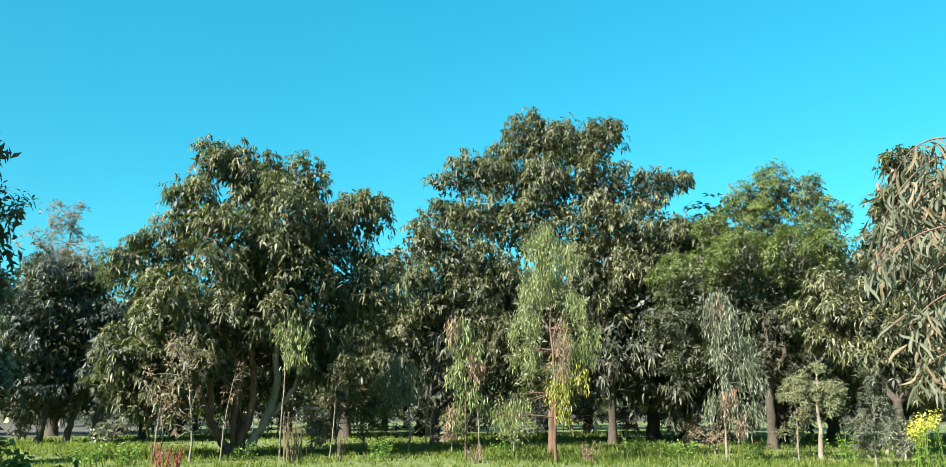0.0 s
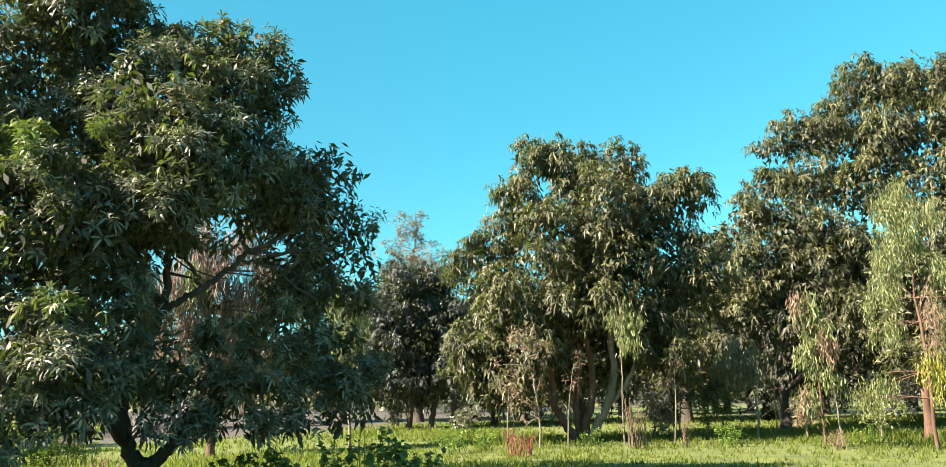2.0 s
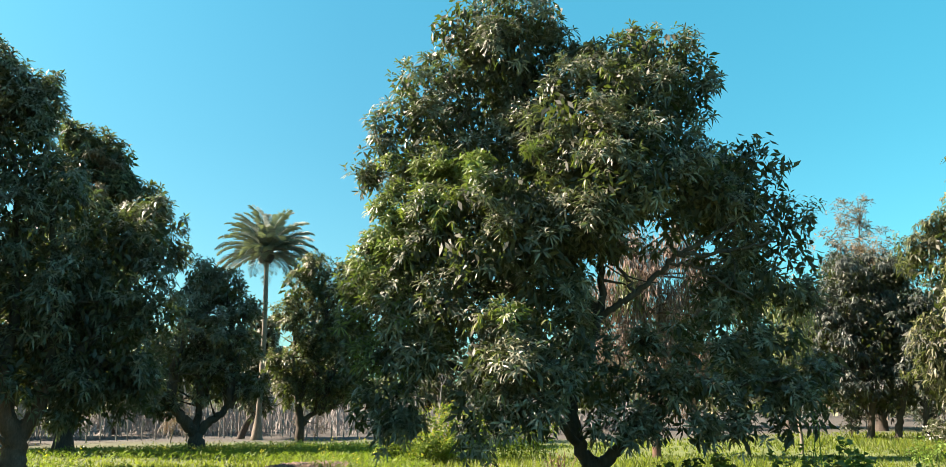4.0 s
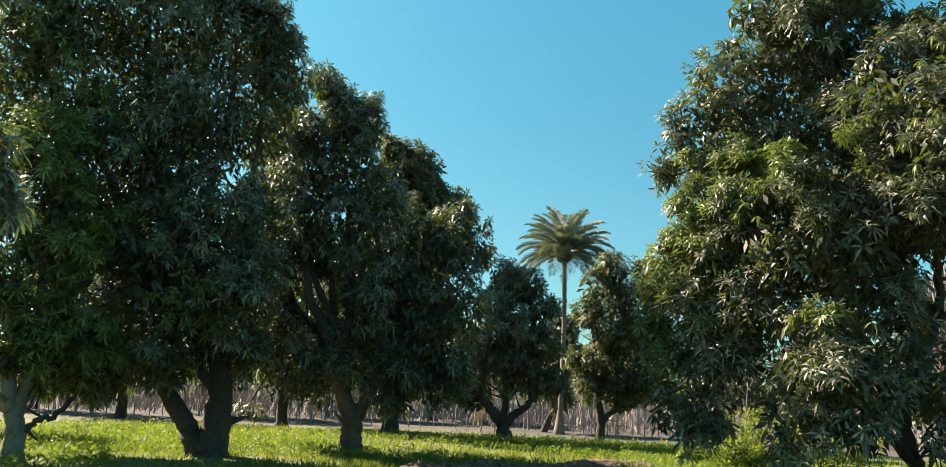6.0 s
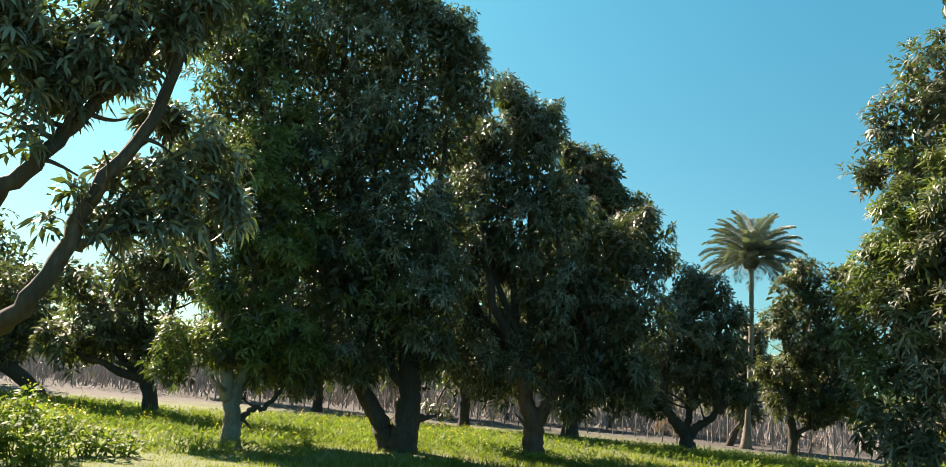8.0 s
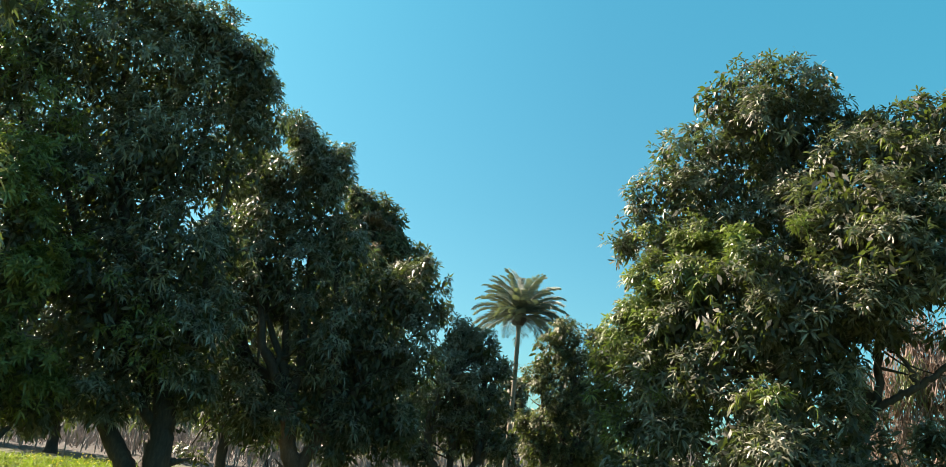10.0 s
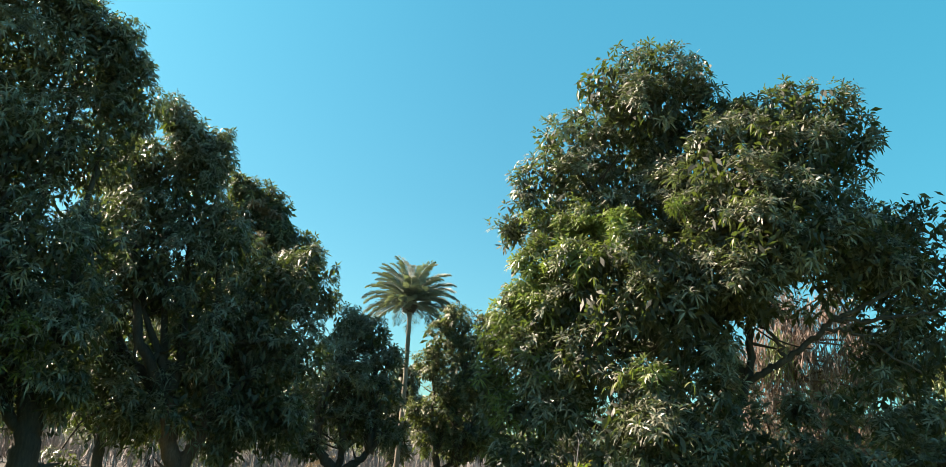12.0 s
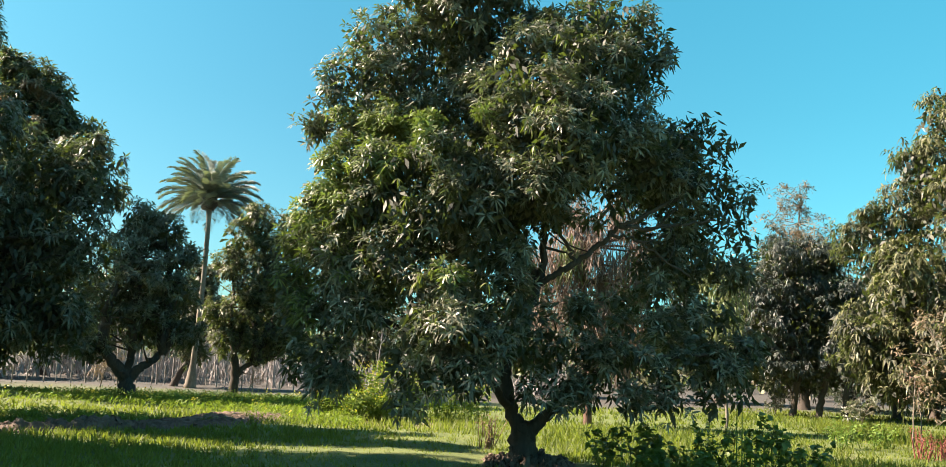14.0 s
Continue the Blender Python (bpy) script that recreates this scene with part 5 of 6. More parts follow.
sapling("weeping_tree", 40.5, 27, DRY_L, "weeping tree with dried pinkish-brown hanging twigs", "tree", 381, PINK, 9, (0.36, 0.035), 7, bark=RED_BARK, radius=0.12, clump=0.34,
        extra=[("green_foliage", FEATHER, [(1.5, 0, 6.2, 0.6), (2.2, 0, 5.2, 0.6), (-0.6, -0.2, 5.6, 0.5)], 8)])
sapling("weeping_tree", 31.5, 30, [(-0.3, 0, 5.2, 0.6), (0.2, 0, 4.6, 0.6), (0, 0, 3.9, 0.6), (-0.3, 0, 3.3, 0.5)], "pale weeping sapling among darker trees", "tree", 391, FEATHER, 10, (0.26, 0.036), 6, radius=0.05)
# low growth under the trees
rng_s = np.random.default_rng(88)
for i, (az, d, w, h, m) in enumerate([(23.5, 36, 0.8, 1.3, MANGO), (9.2, 31, 0.9, 2.2, OLIVE), (7.2, 32, 1.0, 2.3, FRESH_SUNLIT), (10.8, 30, 0.7, 1.7, RUST), (1.2, 30, 0.7, 1.6, RUST), (-3.0, 30, 0.7, 1.6, FEATHER), (-16.4, 30, 0.8, 1.2, RUST), (-14.8, 40, 0.9, 1.2, RUST),
                                      (-21.4, 33, 0.8, 1.8, OLIVE), (-27.6, 29, 0.9, 1.4, MANGO), (28.5, 44, 1.0, 1.4, MANGO), (36.5, 38, 0.9, 1.3, MANGO)]):
    lobes = [(rng_s.normal(0, w * 0.45), rng_s.normal(0, w * 0.4), h * k, w * q) for k, q in ((0.3, 0.55), (0.35, 0.5), (0.55, 0.5), (0.6, 0.45), (0.82, 0.38))]
    sapling("shrub", az, d, lobes, "rough shrub in the shade between orchard trees", "shrub", 700 + i, m, 5, (0.17, 0.045), 7, hang=False, radius=0.03, clump=0.32, group="undergrowth")
# these shrubs carry the back row's shade in their leaf colour
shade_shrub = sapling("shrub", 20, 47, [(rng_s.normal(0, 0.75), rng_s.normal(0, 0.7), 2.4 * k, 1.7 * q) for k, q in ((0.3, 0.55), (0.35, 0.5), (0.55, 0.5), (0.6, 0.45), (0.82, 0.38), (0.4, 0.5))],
                      "back row shrub, leaf colour darkened for shade", "shrub", 730, HAZE_SHADE, 4, (0.22, 0.06), 7, hang=False, radius=0.03, clump=0.36, group="undergrowth")
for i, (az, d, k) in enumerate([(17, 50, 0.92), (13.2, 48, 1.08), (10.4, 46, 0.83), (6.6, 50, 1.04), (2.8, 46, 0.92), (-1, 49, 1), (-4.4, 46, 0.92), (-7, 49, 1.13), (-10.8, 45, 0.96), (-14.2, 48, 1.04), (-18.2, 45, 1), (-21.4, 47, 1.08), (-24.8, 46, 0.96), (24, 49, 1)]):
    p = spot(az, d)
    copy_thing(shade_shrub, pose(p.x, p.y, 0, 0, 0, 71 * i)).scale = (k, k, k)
for i, (az, d, h) in enumerate([(72.6, 39, 1.9), (71.6, 40, 1.5), (63.5, 41, 1.3), (84, 40, 1.6)]):
    lobes = [(rng_s.normal(0, 0.35), rng_s.normal(0, 0.3), h * k, 0.42) for k in (0.3, 0.5, 0.7, 0.85)]
    sapling("dry_bush", az, d, lobes, "leafless greyish-brown bush by the field fence", "bush", 740 + i, RUST, 3, (0.14, 0.02), 4, hang=False, radius=0.03, clump=0.3, group="field bushes")
# bare young stems
for i, (az, d, h, x) in enumerate([(3.0, 30.8, 4.0, 0.5), (-0.8, 25.5, 3.6, -0.2), (20.7, 25.8, 2.1, 0.1), (20.3, 25.8, 1.7, -0.1), (16.6, 25.4, 2.6, 0.3), (-21.6, 28, 2.0, 0.0), (9.5, 27, 2.4, 0.1)]):
    sapling("bare_sapling", az, d, [(x, 0, h, 0.35), (x * 0.5, 0, h * 0.75, 0.4)], "thin bare young stem with few dry leaves", "sapling", 400 + i, DRY, 1.5, (0.12, 0.03), 3, hang=False, radius=0.022, clump=0.4)
# far poplars
for i, (az, d, h, w, m) in enumerate([(27.5, 80, 19.8, 5.6, RUST), (26.4, 84, 15.0, 3.6, DRY), (25.0, 88, 14.5, 4.4, DUSTY)]):
    lobes = []
    for k in np.linspace(0.2, 0.97, 36):
        q = w * (1.1 - k) ** 0.7
        lobes.append((rng_s.normal(0, 0.4 * q), rng_s.normal(0, 0.4 * q), h * k, 0.5 * q + 0.25))
    sapling("poplar_tree", az, d, lobes, "tall narrow poplar with thin brownish winter crown", "poplar", 420 + i, m, 6, (0.44, 0.08), 4, hang=False, radius=0.11, clump=0.6, group="far poplars")


# ---- date palm ----
def frond_mesh(seed, rise, length=2.9):
    rng = np.random.default_rng(seed)
    n = 30
    t = np.linspace(0, 1, n)
    ang = radians(rise) - t**1.5 * radians(62)
    step = length / (n - 1)
    x, z = np.cumsum(np.cos(ang)) * step, np.cumsum(np.sin(ang)) * step
    line = np.stack([x, np.zeros(n), z], 1)
    rachis = quads("frond", *tube(line, np.linspace(0.035, 0.008, n), 5), PALM, True)
    vs, fs, k = [], [], 0
    d = unit(np.gradient(line, axis=0))
    up = np.stack([-d[:, 2], 0 * t, d[:, 0]], 1)
    for i in range(4, n):
        size = 0.62 * math.sin(math.pi * (0.18 + 0.76 * t[i])) ** 0.6
        for s in (-1, 1):
            for _ in range(3):
                way = unit(d[i] * rng.uniform(0.6, 0.95) + np.array([0, s, 0]) + up[i] * rng.uniform(-0.1, 0.45))
                foot = line[i] - d[i] * step * rng.random()
                w = up[i] * 0.022 + d[i] * 0.016
                tip = foot + way * size * rng.uniform(0.8, 1.1) - [0, 0, 0.12 * size]
                mid = (foot + tip) / 2 + [0, 0, 0.03]
                vs.append(np.array([foot, mid + w, tip, mid - w]))
                fs.append(np.array([[k, k + 1, k + 2, k + 3]]))
                k += 4
    return rachis, quads("leaflet_fringe", np.concatenate(vs), np.concatenate(fs), PALM)


def make_palm(az, d, h):
    tree = thing("date_palm", az, d, "tall date palm with a slim trunk and round crown", "palm tree")
    rng = np.random.default_rng(9)
    z = np.linspace(-0.1, h, 60)
    line = np.stack([0.12 * np.sin(z * 0.3), 0 * z, z], 1)
    r = np.interp(z, [0, 1.2, h - 1, h], [0.28, 0.13, 0.105, 0.18]) * (1 + 0.08 * (np.arange(60) % 2))
    v, f = tube(line, r, 12, rng, 0.05)
    part("trunk", quads("trunk", v, f, PALE_BARK, False), tree)
    top = line[-1]
    v, f = tube([top - [0, 0, 0.5], top - [0, 0, 0.2], top + [0, 0, 0.15], top + [0, 0, 0.4]], [0.26, 0.4, 0.36, 0.1], 12, rng, 0.1)
    part("frond_base", quads("frond_base", v, f, BARK, True), tree)
    for rise, count in ((84, 5), (68, 8), (50, 10), (31, 11), (12, 11), (-8, 7)):
        kinds = [frond_mesh(500 + rise + j, rise, 2.55 if rise > -10 else 2.2) for j in range(2)]
        for i in range(count):
            ob = part("frond", kinds[i % 2][0], tree)
            tagged(part("leaflet_fringe", kinds[i % 2][1], ob), kind="stuff")
            ob.matrix_basis = pose(top.item(0), 0, h, rng.uniform(-6, 6), rng.uniform(-6, 6), 360 / count * i + rng.uniform(-12, 12) + rise)


make_palm(67.25, 41.7, 9.1)


# ---- weeds, crop and undergrowth ----
def weed(az, d, height, spread, label, seed, mat, leaf=(0.16, 0.13), count=110, stalks=7, flowers=0, group="weeds", category="weed", hang=0.35, low=0.15, blades=None):
    """A clump of leafy stalks from the ground, some with flower heads."""
    rng = np.random.default_rng(seed)
    plant = thing("weed_clump", az, d, label, category, group)
    tubes, p, out = [], [], []
    for _ in range(stalks):
        foot = np.array([*rng.normal(0, spread * 0.3, 2), -0.05])
        tip = foot + [*rng.normal(0, spread * 0.45, 2), height * rng.uniform(0.65, 1.1)]
        line = bend(foot, (foot + tip) / 2 + [*rng.normal(0, 0.05, 2), 0.12 * height], tip, 8)
        tubes.append(tube(line, np.linspace(0.014, 0.005, 8), 5))
        k = rng.uniform(low, 1, count // stalks) ** 0.8 * 7
        q = np.stack([np.interp(k, np.arange(8), line[:, i]) for i in range(3)], 1)
        p.append(q)
        out.append(unit(sphere(rng, len(q)) * [1, 1, 0.35] + [0, 0, 0.25]))
    for v, f in tubes:
        part("stalk", quads("stalk", v, f, mat, True), plant)
    p, out = np.concatenate(p), np.concatenate(out)
    m = len(p)
    if blades:
        for q, w in zip(p, out):
            ob = part("leaf", blades[rng.integers(len(blades))], plant)
            k = rng.uniform(0.6, 1.25)
            ob.matrix_basis = pose(*q, rng.normal(0, 24), rng.normal(-8, 22), math.degrees(math.atan2(w[1], w[0]))) @ Matrix.Diagonal((k, k, k, 1))
        return plant
    flat = unit(np.array([0, 0, 1.0]) + rng.normal(0, 0.4, (m, 3)))
    base = p + out * leaf[0] * 0.5 * rng.uniform(0.1, 1, (m, 1))
    part("foliage", leaf_mesh("foliage", base, out, flat, leaf[0] * rng.uniform(0.6, 1.2, m), leaf[1] * rng.uniform(0.6, 1.2, m), hang * rng.uniform(0.3, 1.5, m), mat), plant)
    if flowers:
        tips = np.stack([t[0].reshape(8, 5, 3)[-1].mean(0) for t in tubes])
        q = np.repeat(tips, flowers, 0) + rng.normal(0, 0.05, (len(tips) * flowers, 3)) * [1, 1, 1.6]
        way = sphere(rng, len(q))
        tagged(part("blossom", leaf_mesh("blossom", q, way, unit(np.cross(way, sphere(rng, len(q)))), np.full(len(q), 0.035), np.full(len(q), 0.035), np.zeros(len(q)), YELLOW, False), plant, "small yellow flowers"), kind="stuff")
    return plant


BLADES = [blade("leaf", 0.105 + 0.013 * k, 0.085 + 0.01 * (k % 3), 0.15 + 0.1 * k, BROAD, True) for k in range(5)]
for i, (az, d, h, w) in enumerate([(39.2, 15.4, 0.75, 0.45), (37.2, 15.2, 0.85, 0.45), (35.2, 15.5, 0.8, 0.45), (33.4, 15.2, 0.85, 0.45), (31.6, 15.6, 0.95, 0.5), (29.8, 15.3, 1.05, 0.5), (28.2, 15.6, 1.0, 0.5), (36.0, 14.6, 0.5, 0.4), (32.4, 14.5, 0.5, 0.4), (26.8, 16.2, 0.7, 0.5)]):
    weed(az, d, h, w, "dark green broad-leaved weeds beneath the tree", 600 + i, WEED, count=150, stalks=8, blades=BLADES)
weed(30.6, 15, 1.7, 0.15, "tall single weed stalk going to seed", 612, WEED, (0.1, 0.05), 20, 2)
for i, (az, d, h, w) in enumerate([(57.2, 24.8, 1.0, 0.7), (55.7, 24.6, 1.45, 0.75), (54.2, 25, 1.6, 0.75), (58.6, 25.2, 0.75, 0.6), (52.6, 24.8, 1.5, 0.7), (54.8, 24, 0.95, 0.7), (50.6, 25.6, 1.2, 0.7), (56.4, 23.8, 0.9, 0.6), (48.6, 26, 1.4, 0.7)]):
    weed(az, d, h, w, "tall mustard bush with bright green leaves", 620 + i, LIME, (0.15, 0.07), 620, 20, flowers=10, low=0.0, group="mustard plants", category="mustard plant")
for i, (az, d, h, w) in enumerate([(115.6, 14.6, 1.3, 0.5), (113.9, 15, 1.15, 0.5), (112.2, 15.2, 0.9, 0.5), (110.4, 15.4, 0.75, 0.5), (116.5, 13.8, 0.9, 0.5), (114.6, 13.9, 0.8, 0.5), (112.8, 14.2, 0.6, 0.5), (108.6, 15.8, 0.5, 0.5), (117.5, 15, 1.4, 0.5)]):
    weed(az, d, h, w, "lush mustard plants in sun at the field's edge", 640 + i, LIME, (0.13, 0.08), 240, 14, flowers=4, group="mustard plants", category="mustard plant")
for i, (az, d) in enumerate([(-28.9, 22), (-29.6, 22.4), (-28.5, 22.5)]):
    weed(az, d, 1.35, 0.3, "flowering mustard with bright yellow heads", 660 + i, LIME, (0.12, 0.05), 60, 8, flowers=40, group="mustard plants", category="mustard plant")
for i, (az, d, h, w, m) in enumerate([(20.3, 22.4, 0.75, 0.35, RED), (19.4, 23, 0.6, 0.3, RED), (12.2, 25, 1.6, 0.25, RUST), (11.6, 25.2, 1.2, 0.25, RUST), (-8.3, 25, 0.6, 0.3, DRY), (-0.6, 25, 0.6, 0.35, DRY), (8.8, 26, 0.9, 0.2, RUST), (47.0, 17.5, 0.8, 0.3, DRY)]):
    weed(az, d, h, w, "dry reddish-brown weed gone to seed", 670 + i, m, (0.07, 0.03), 160, 14, hang=0.2)
for i, (az, d, h) in enumerate([(6.2, 26, 0.7), (-2.8, 27, 0.6), (-11, 29, 0.7), (-14, 27, 0.6), (24.5, 24, 0.8), (22.5, 25, 0.7), (15.0, 27, 0.6), (-19, 27.5, 0.7), (-24.5, 26.5, 0.9)]):
    weed(az, d, h, 0.5, "low green weeds in the orchard grass", 690 + i, WEED, (0.14, 0.06), 150, 10)


# ---- near hanging plant at the edge ----
def near_plant():
    plant = thing("hanging_plant", -34.5, 6.4, "near sapling with long dusty grey-green hanging leaves", "sapling")
    rng = np.random.default_rng(77)
    line = bend((0.1, 0, -0.1), (0.2, 0, 2), (0.0, 0, 3.6), 14)
    v, f = tube(line, np.linspace(0.03, 0.012, 14), 8, rng, 0.05)
    part("stem", quads("stem", v, f, RED_BARK, True), plant)
    shapes = []
    for k in range(6):
        n = 9
        t = np.linspace(0, 1, n)
        w = 0.0105 * np.sin(np.pi * np.clip(t * 0.96 + 0.02, 0, 1)) ** 0.8 + 0.001
        x = 0.05 * np.sin(t * 2.2 + k) * t
        y = 0.03 * t * t * (1 if k % 2 else -1)
        z = -t * (0.13 + 0.016 * k)
        v = np.concatenate([np.stack([x - w, y + 0.4 * w, z], 1), np.stack([x, y, z], 1), np.stack([x + w, y + 0.4 * w, z], 1)])
        i = np.arange(n - 1)
        f = np.concatenate([np.stack([i, i + n, i + n + 1, i + 1], 1), np.stack([i + n, i + 2 * n, i + 2 * n + 1, i + n + 1], 1)])
        shapes.append([quads("leaf", v, f, m, True) for m in (DUSTY, DUSTY, DUSTY, RUST)])
    # arching boughs that carry rows of leaves
    rows = [(3.58, 0.1, -0.15, 0.45), (3.5, -0.1, -0.45, 0.55), (3.35, -0.05, -0.55, 0.6), (3.15, 0.0, -0.4, 0.7), (2.95, -0.3, -0.3, 0.68), (2.75, 0.2, -0.32, 0.55), (2.5, -0.1, -0.25, 0.55), (2.35, 0.25, -0.35, 0.45), (3.3, 0.2, -0.2, 0.6), (3.0, 0.3, -0.1, 0.7), (2.6, 0.1, 0.0, 0.5), (2.05, -0.1, 0.02, 0.55)]
    tubes = []
    for z, y, dz, reach in rows:
        z -= 0.12
        a = np.array([np.interp(z, line[:, 2], line[:, 0]), 0, z])
        tip = a + [-reach, y, dz if z > 2.1 else -0.12]
        b = bend(a, (a + tip) / 2 + [-0.05, 0, 0.22], tip, 12)
        tubes.append(tube(b, np.linspace(0.009, 0.003, 12), 5))
        for _ in range(88 if z > 2.1 else 40):
            k = rng.uniform(1.5, 11)
            foot = [np.interp(k, np.arange(12), b[:, i]) for i in range(3)]
            ob = part("leaf", shapes[rng.integers(6)][rng.integers(4)], plant)
            ob.matrix_basis = pose(foot[0] + rng.normal(0, 0.05), foot[1] + rng.normal(0, 0.07), foot[2] - rng.uniform(0, 0.13), rng.normal(0, 22), rng.normal(8, 20), rng.uniform(0, 360)) @ Matrix.Diagonal((1, 1, rng.uniform(0.6, 1.1), 1))
    v, f = join_tubes(tubes)
    tagged(part("twigwork", quads("twigwork", v, f, RED_BARK, True), plant), kind="stuff")


near_plant()


# ---- fence, soil bank ----
def fence():
    rng = np.random.default_rng(31)
    me = []
    for k in range(4):
        z = np.linspace(-0.1, 1.25, 6)
        line = np.stack([rng.normal(0, 0.008, 6), rng.normal(0, 0.008, 6), z], 1)
        v, f = tube(line, np.linspace(0.03, 0.022, 6), 7, rng, 0.08)
        n = len(v)
        v = np.concatenate([v, [line[-1] + [0, 0, 0.02]]])
        tip = np.array([[n - 7 + i, n - 7 + (i + 1) % 7, n] for i in range(7)])
        me.append(mesh_of("fence_post", v, np.concatenate([f.ravel(), tip.ravel()]), np.concatenate([np.arange(len(f)) * 4, len(f) * 4 + np.arange(7) * 3]), POST, True))
    spots = [(az, 43 + 2 * math.sin(az * 0.3)) for az in np.arange(56, 104, 0.8)] + [(az, 56 + 2 * math.sin(az)) for az in np.arange(-24, 34, 4.3)]
    for i, (az, d) in enumerate(spots):
        p = spot(az + rng.uniform(-0.2, 0.2), d)
        ob = new("fence_post", me[i % 4])
        ob.matrix_world = pose(p.x, p.y, 0, rng.normal(0, 1.6), rng.normal(0, 1.6), rng.uniform(0, 360)) @ Matrix.Diagonal((1, 1, rng.uniform(0.65, 1.1), 1))
        tagged(ob, "weathered grey wooden post in the field boundary", "post", "fence posts")


fence()


# ridges of dug earth: two ends, width, height
BANKS = [((79.5, 18.3), (68.5, 20.6), 1.1, 0.3), ((69.5, 20.3), (60.6, 25.0), 2.6, 0.24), ((47.5, 15.3), (41.0, 15.1), 1.9, 0.32)]


def bank(a, b, width, height, seed):
    """A low lumpy ridge of dug earth from a to b."""
    rng = np.random.default_rng(seed)
    pa, pb = spot(*a), spot(*b)
    length = (pb - pa).length
    n, m = 140, 30
    u, w = np.meshgrid(np.linspace(-1, 1, n), np.linspace(-1, 1, m), indexing="ij")
    lump = sum(rng.uniform(0.2, 0.5) * np.sin(u * f0 + rng.uniform(0, 6)) * np.cos(w * f1 + rng.uniform(0, 6)) for f0, f1 in ((7, 2), (17, 5), (31, 8), (47, 11)))
    z = height * np.clip(1 - w**2, 0, 1) * np.clip(1 - u**2, 0, 1) ** 0.5 * (0.75 + 0.45 * lump) - 0.06 + rng.normal(0, 0.02, u.shape)
    v = np.stack([u * length / 2 + rng.normal(0, 0.02, u.shape), w * width / 2 + 0.2 * np.sin(u * 4) + rng.normal(0, 0.02, u.shape), z], -1).reshape(-1, 3)
    i, j = np.meshgrid(np.arange(n - 1), np.arange(m - 1), indexing="ij")
    f = np.stack([i * m + j, (i + 1) * m + j, (i + 1) * m + j + 1, i * m + j + 1], -1).reshape(-1, 4)
    ob = thing("soil_bank", 0, 0, "low ridge of dug reddish earth in the grass", "soil bank")
    mid = (pa + pb) / 2
    ob.matrix_world = pose(mid.x, mid.y, 0, 0, 0, math.degrees(math.atan2(pb.y - pa.y, pb.x - pa.x)))
    part("earth", quads("earth", v, f, SOIL, True), ob)


for i, (a, b, width, height) in enumerate(BANKS):
    bank(a, b, width, height, i + 1)


# ---- bare brush and thin stems along the field ----
def brush():
    """Leafless grey-brown growth beyond the fence, too thick to count."""
    rng = np.random.default_rng(61)
    n = 15000
    az = np.radians(rng.uniform(42, 116, n))
    d = rng.uniform(46, 66, n)
    h = (1.6 + 0.9 * np.sin(az * 31) * np.cos(az * 13 + 1) + 0.5 * np.sin(az * 77)) * rng.uniform(0.5, 1.25, n)
    foot = np.stack([-d * np.sin(az), d * np.cos(az), rng.uniform(-0.05, 0.5, n) * h], 1)
    tip = foot + np.stack([rng.normal(0, 0.3, n), rng.normal(0, 0.3, n), h * rng.uniform(0.5, 1, n)], 1)
    mid = (foot + tip) / 2 + rng.normal(0, 0.09, (n, 3))
    turn = rng.uniform(0, math.pi, n)
    side = np.stack([np.cos(turn), np.sin(turn), np.zeros(n)], 1) * rng.uniform(0.018, 0.04, n)[:, None]
    v = np.stack([foot - side, foot + side, mid + 0.7 * side, mid - 0.7 * side, tip], 1).reshape(-1, 3)
    k = np.arange(n) * 5
    loops = np.stack([k, k + 1, k + 2, k + 3, k + 3, k + 2, k + 4], 1).ravel()
    starts = np.stack([np.arange(n) * 7, np.arange(n) * 7 + 4], 1).ravel()
    tagged(new("dry_brush", mesh_of("dry_brush", v, loops, starts, TWIG)), "leafless grey-brown brush along the field boundary", "brush", kind="stuff")


brush()


def pole_tree(seed):
    """A thin leafless young tree."""
    rng = np.random.default_rng(seed)
    tree = thing("bare_sapling", 62, 46, "thin pale leafless young tree by the field fence", "sapling", "boundary saplings")
    h = rng.uniform(3.4, 4.6)
    line = bend((0, 0, -0.1), (rng.normal(0, 0.12), rng.normal(0, 0.12), h * 0.5), (rng.normal(0, 0.3), rng.normal(0, 0.3), h), 12)
    v, f = tube(line, np.linspace(0.05, 0.014, 12), 7, rng, 0.06)
    part("trunk", quads("trunk", v, f, TWIG, True), tree)
    for _ in range(7):
        k = rng.integers(4, 11)
        tip = line[k] + [rng.normal(0, 0.4), rng.normal(0, 0.4), rng.uniform(0.4, 1.0)]
        v, f = tube(bend(line[k], (line[k] + tip) / 2 + rng.normal(0, 0.08, 3), tip, 6), np.linspace(0.018, 0.006, 6), 5)
        part("branch", quads("branch", v, f, TWIG, True), tree)
    return tree


rng_p = np.random.default_rng(63)
poles = [pole_tree(640 + k) for k in range(3)]
for i, az in enumerate(np.arange(52, 104, 1.15)):
    p = spot(az + rng_p.uniform(-0.5, 0.5), rng_p.uniform(44, 56))
    k = rng_p.uniform(0.75, 1.15)
    copy_thing(poles[i % 3], pose(p.x, p.y, 0, 0, 0, rng_p.uniform(0, 360))).scale = (k, k, k)

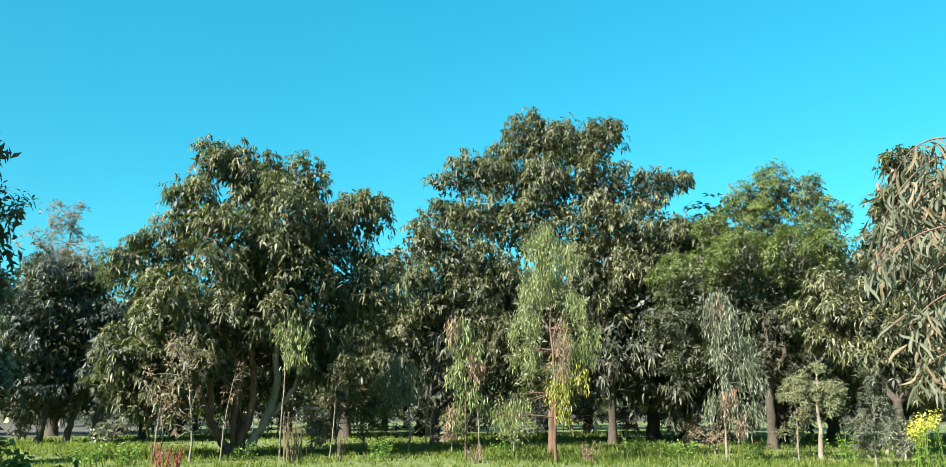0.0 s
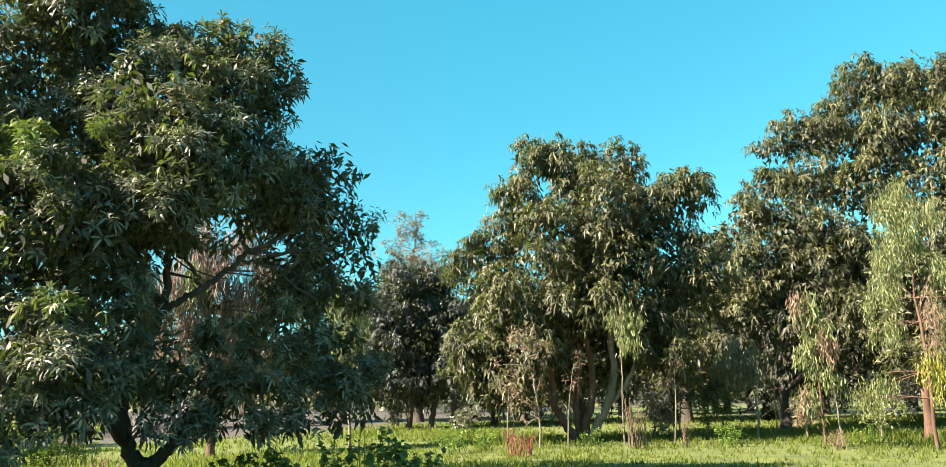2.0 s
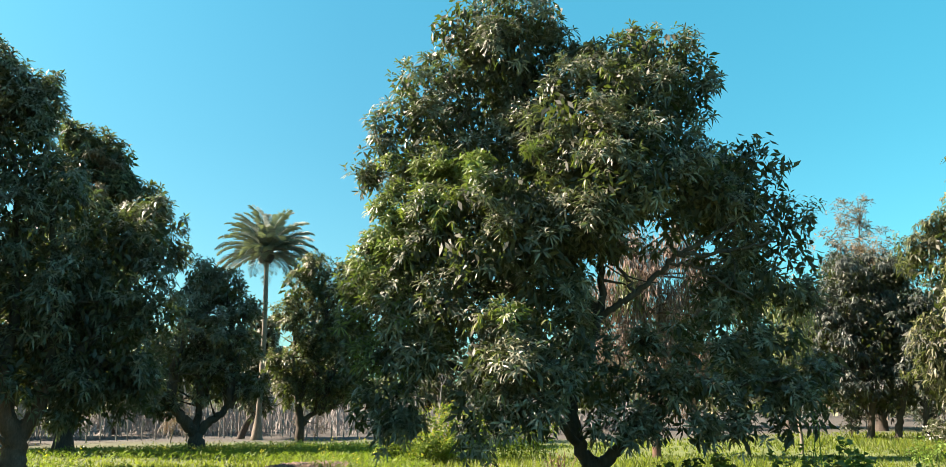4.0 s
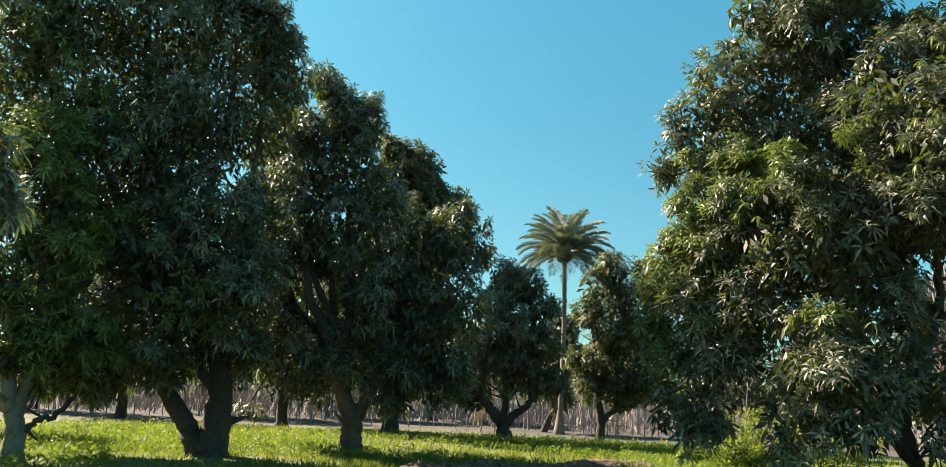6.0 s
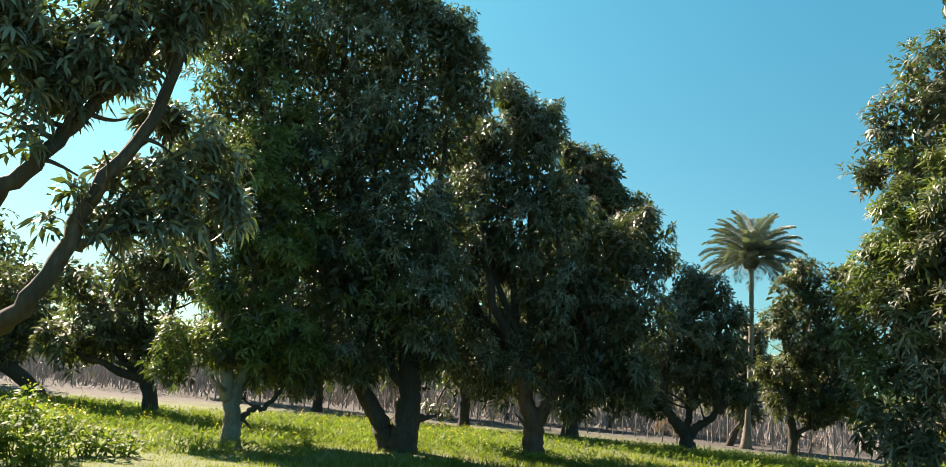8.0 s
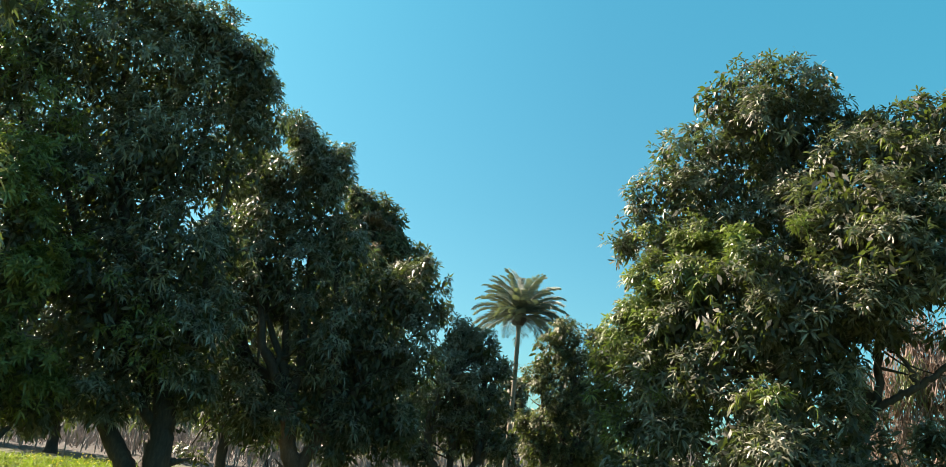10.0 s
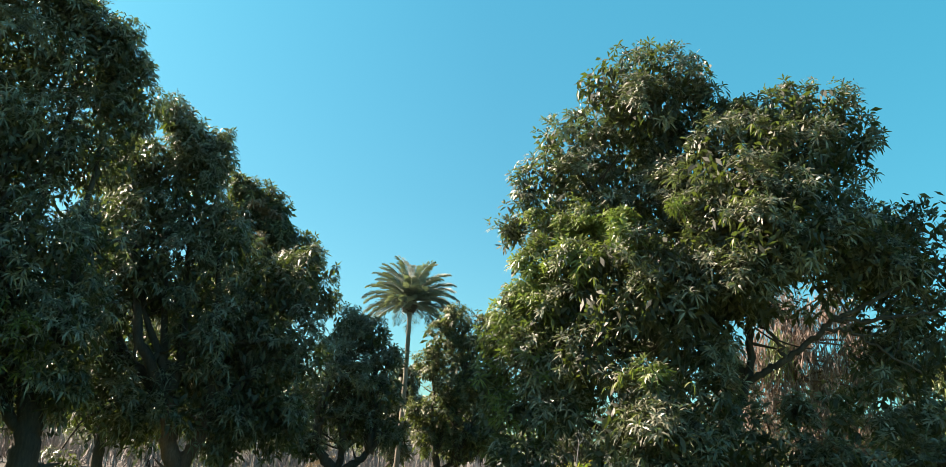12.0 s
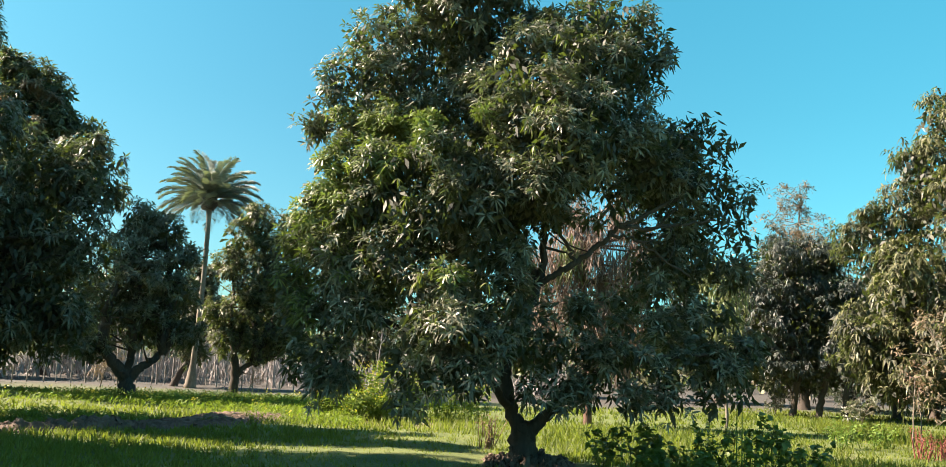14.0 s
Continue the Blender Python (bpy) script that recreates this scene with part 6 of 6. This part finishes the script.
# ---- woods on the horizon ----
def far_woods():
    rng = np.random.default_rng(44)
    n = 42000
    az = rng.uniform(-50, 135, n)
    az[:13000] = rng.uniform(135, 310, 13000)
    d = rng.uniform(95, 150, n)
    top = 6.0 + 1.8 * np.sin(az * 0.9) + 1.2 * np.sin(az * 2.3 + 1) + 0.8 * np.sin(az * 6.1)
    z = top * rng.random(n) ** 0.7
    a = np.radians(az)
    p = np.stack([-d * np.sin(a), d * np.cos(a), z], 1)
    way = unit(sphere(rng, n) + [0, 0, -0.2])
    flat = unit(np.cross(way, sphere(rng, n)))
    me = leaf_mesh("far_woods", p, way, flat, rng.uniform(0.7, 1.5, n), rng.uniform(0.5, 0.9, n), np.full(n, 0.1), OLIVE, False)
    tagged(new("far_woods", me), "hazy belt of far trees along the horizon", "woods", kind="stuff")


far_woods()


# ---- grass ----
def make_grass():
    rng = np.random.default_rng(5)
    n = 58000
    d = 11 + 42 * rng.random(n) ** 2.0
    d = d * rng.uniform(0.85, 1, n)
    az = np.radians(rng.uniform(-36, 122, n))
    # the turf goes on around the standpoint
    d[:6000], az[:6000] = 1.5 + 11 * rng.random(6000) ** 0.6, rng.uniform(-math.pi, math.pi, 6000)
    x, y = -d * np.sin(az), d * np.cos(az)
    patch = np.sin(x * 0.33 + 1.7 * np.sin(y * 0.21)) + np.cos(y * 0.41 + 0.8 * np.sin(x * 0.5))
    keep = (patch > rng.uniform(-2.6, -0.1, n)) & ((x > -25) | (d < 34))
    # the dug earth stays nearly bare
    for a0, b0, width, _ in BANKS:
        pa, pb = spot(*a0), spot(*b0)
        along = np.clip(((x - pa.x) * (pb.x - pa.x) + (y - pa.y) * (pb.y - pa.y)) / (pb - pa).length_squared, 0, 1)
        off = np.hypot(x - pa.x - along * (pb.x - pa.x), y - pa.y - along * (pb.y - pa.y))
        keep &= (off > width * 0.42) | (rng.random(n) < 0.05)
    x, y, d, patch = x[keep], y[keep], d[keep], patch[keep]
    n, k = len(x), 5
    p = np.repeat(np.stack([x, y, np.full(n, -0.02)], -1), k, 0) + rng.normal(0, 0.07, (n * k, 3)) * [1, 1, 0]
    near = np.clip((d - 17) / 8, 0, 1)
    h = np.repeat((0.1 + 0.06 * np.clip(patch, 0, 2)) * (0.65 + 0.35 * near), k) * rng.uniform(0.6, 1.7, n * k) + 0.03
    lean = rng.normal(0, 0.4, (n * k, 3)) * [1, 1, 0]
    side = unit(rng.normal(size=(n * k, 3)) * [1, 1, 0]) * (0.008 + 0.0006 * np.repeat(d, k))[:, None]
    tip = p + np.array([0, 0, 1.0]) * h[:, None] + lean * h[:, None]
    v = np.stack([p - side, p + side, tip], 1).reshape(-1, 3)
    me = quads("grass", v, np.arange(len(v)).reshape(-1, 3), GRASS)
    tagged(new("grass", me), "tufts of fresh green grass and young crop", "grass", kind="stuff")


make_grass()


def make_crop():
    """Young mustard in the sunny field, with scattered yellow heads."""
    rng = np.random.default_rng(15)
    n = 15000
    d = rng.uniform(17, 33, n)
    az = np.radians(rng.uniform(56, 122, n))
    x, y = -d * np.sin(az), d * np.cos(az)
    patch = np.sin(x * 0.4 + 2 * np.sin(y * 0.3)) + np.cos(y * 0.5 + np.sin(x * 0.35))
    keep = (patch > rng.uniform(-1.6, 1.2, n)) & ((d > 21) | (np.degrees(az) > 96))
    x, y, d = x[keep], y[keep], d[keep]
    n, k = len(x), 8
    way = unit(sphere(rng, n * k) * [1, 1, 0.3] + [0, 0, 0.75])
    p = np.repeat(np.stack([x, y, np.zeros(n)], -1), k, 0) + rng.normal(0, 0.06, (n * k, 3)) * [1, 1, 0]
    p[:, 2] = rng.uniform(0.0, 0.18, n * k)
    flat = unit(np.array([0, 0, 1.0]) + rng.normal(0, 0.4, (n * k, 3)))
    me = leaf_mesh("mustard_crop", p, way, flat, rng.uniform(0.12, 0.26, n * k), rng.uniform(0.016, 0.036, n * k), np.full(n * k, 0.2), LIME, False)
    tagged(new("mustard_crop", me), "sunlit yellow-green mustard crop in the field", "crop", kind="stuff")
    pick = rng.random(n) < np.where((d > 27.5) & (x > -29) & (y > 8), 0.55, 0.05)
    q = np.repeat(np.stack([x, y, np.full(n, 0.34)], -1)[pick], 4, 0)
    q += rng.normal(0, 0.05, q.shape)
    way = sphere(rng, len(q))
    me = leaf_mesh("mustard_flowers", q, way, unit(np.cross(way, sphere(rng, len(q)))), np.full(len(q), 0.05), np.full(len(q), 0.045), np.zeros(len(q)), YELLOW, False)
    tagged(new("mustard_flowers", me), "scattered small yellow mustard flowers over the crop", "flowers", kind="stuff")


make_crop()
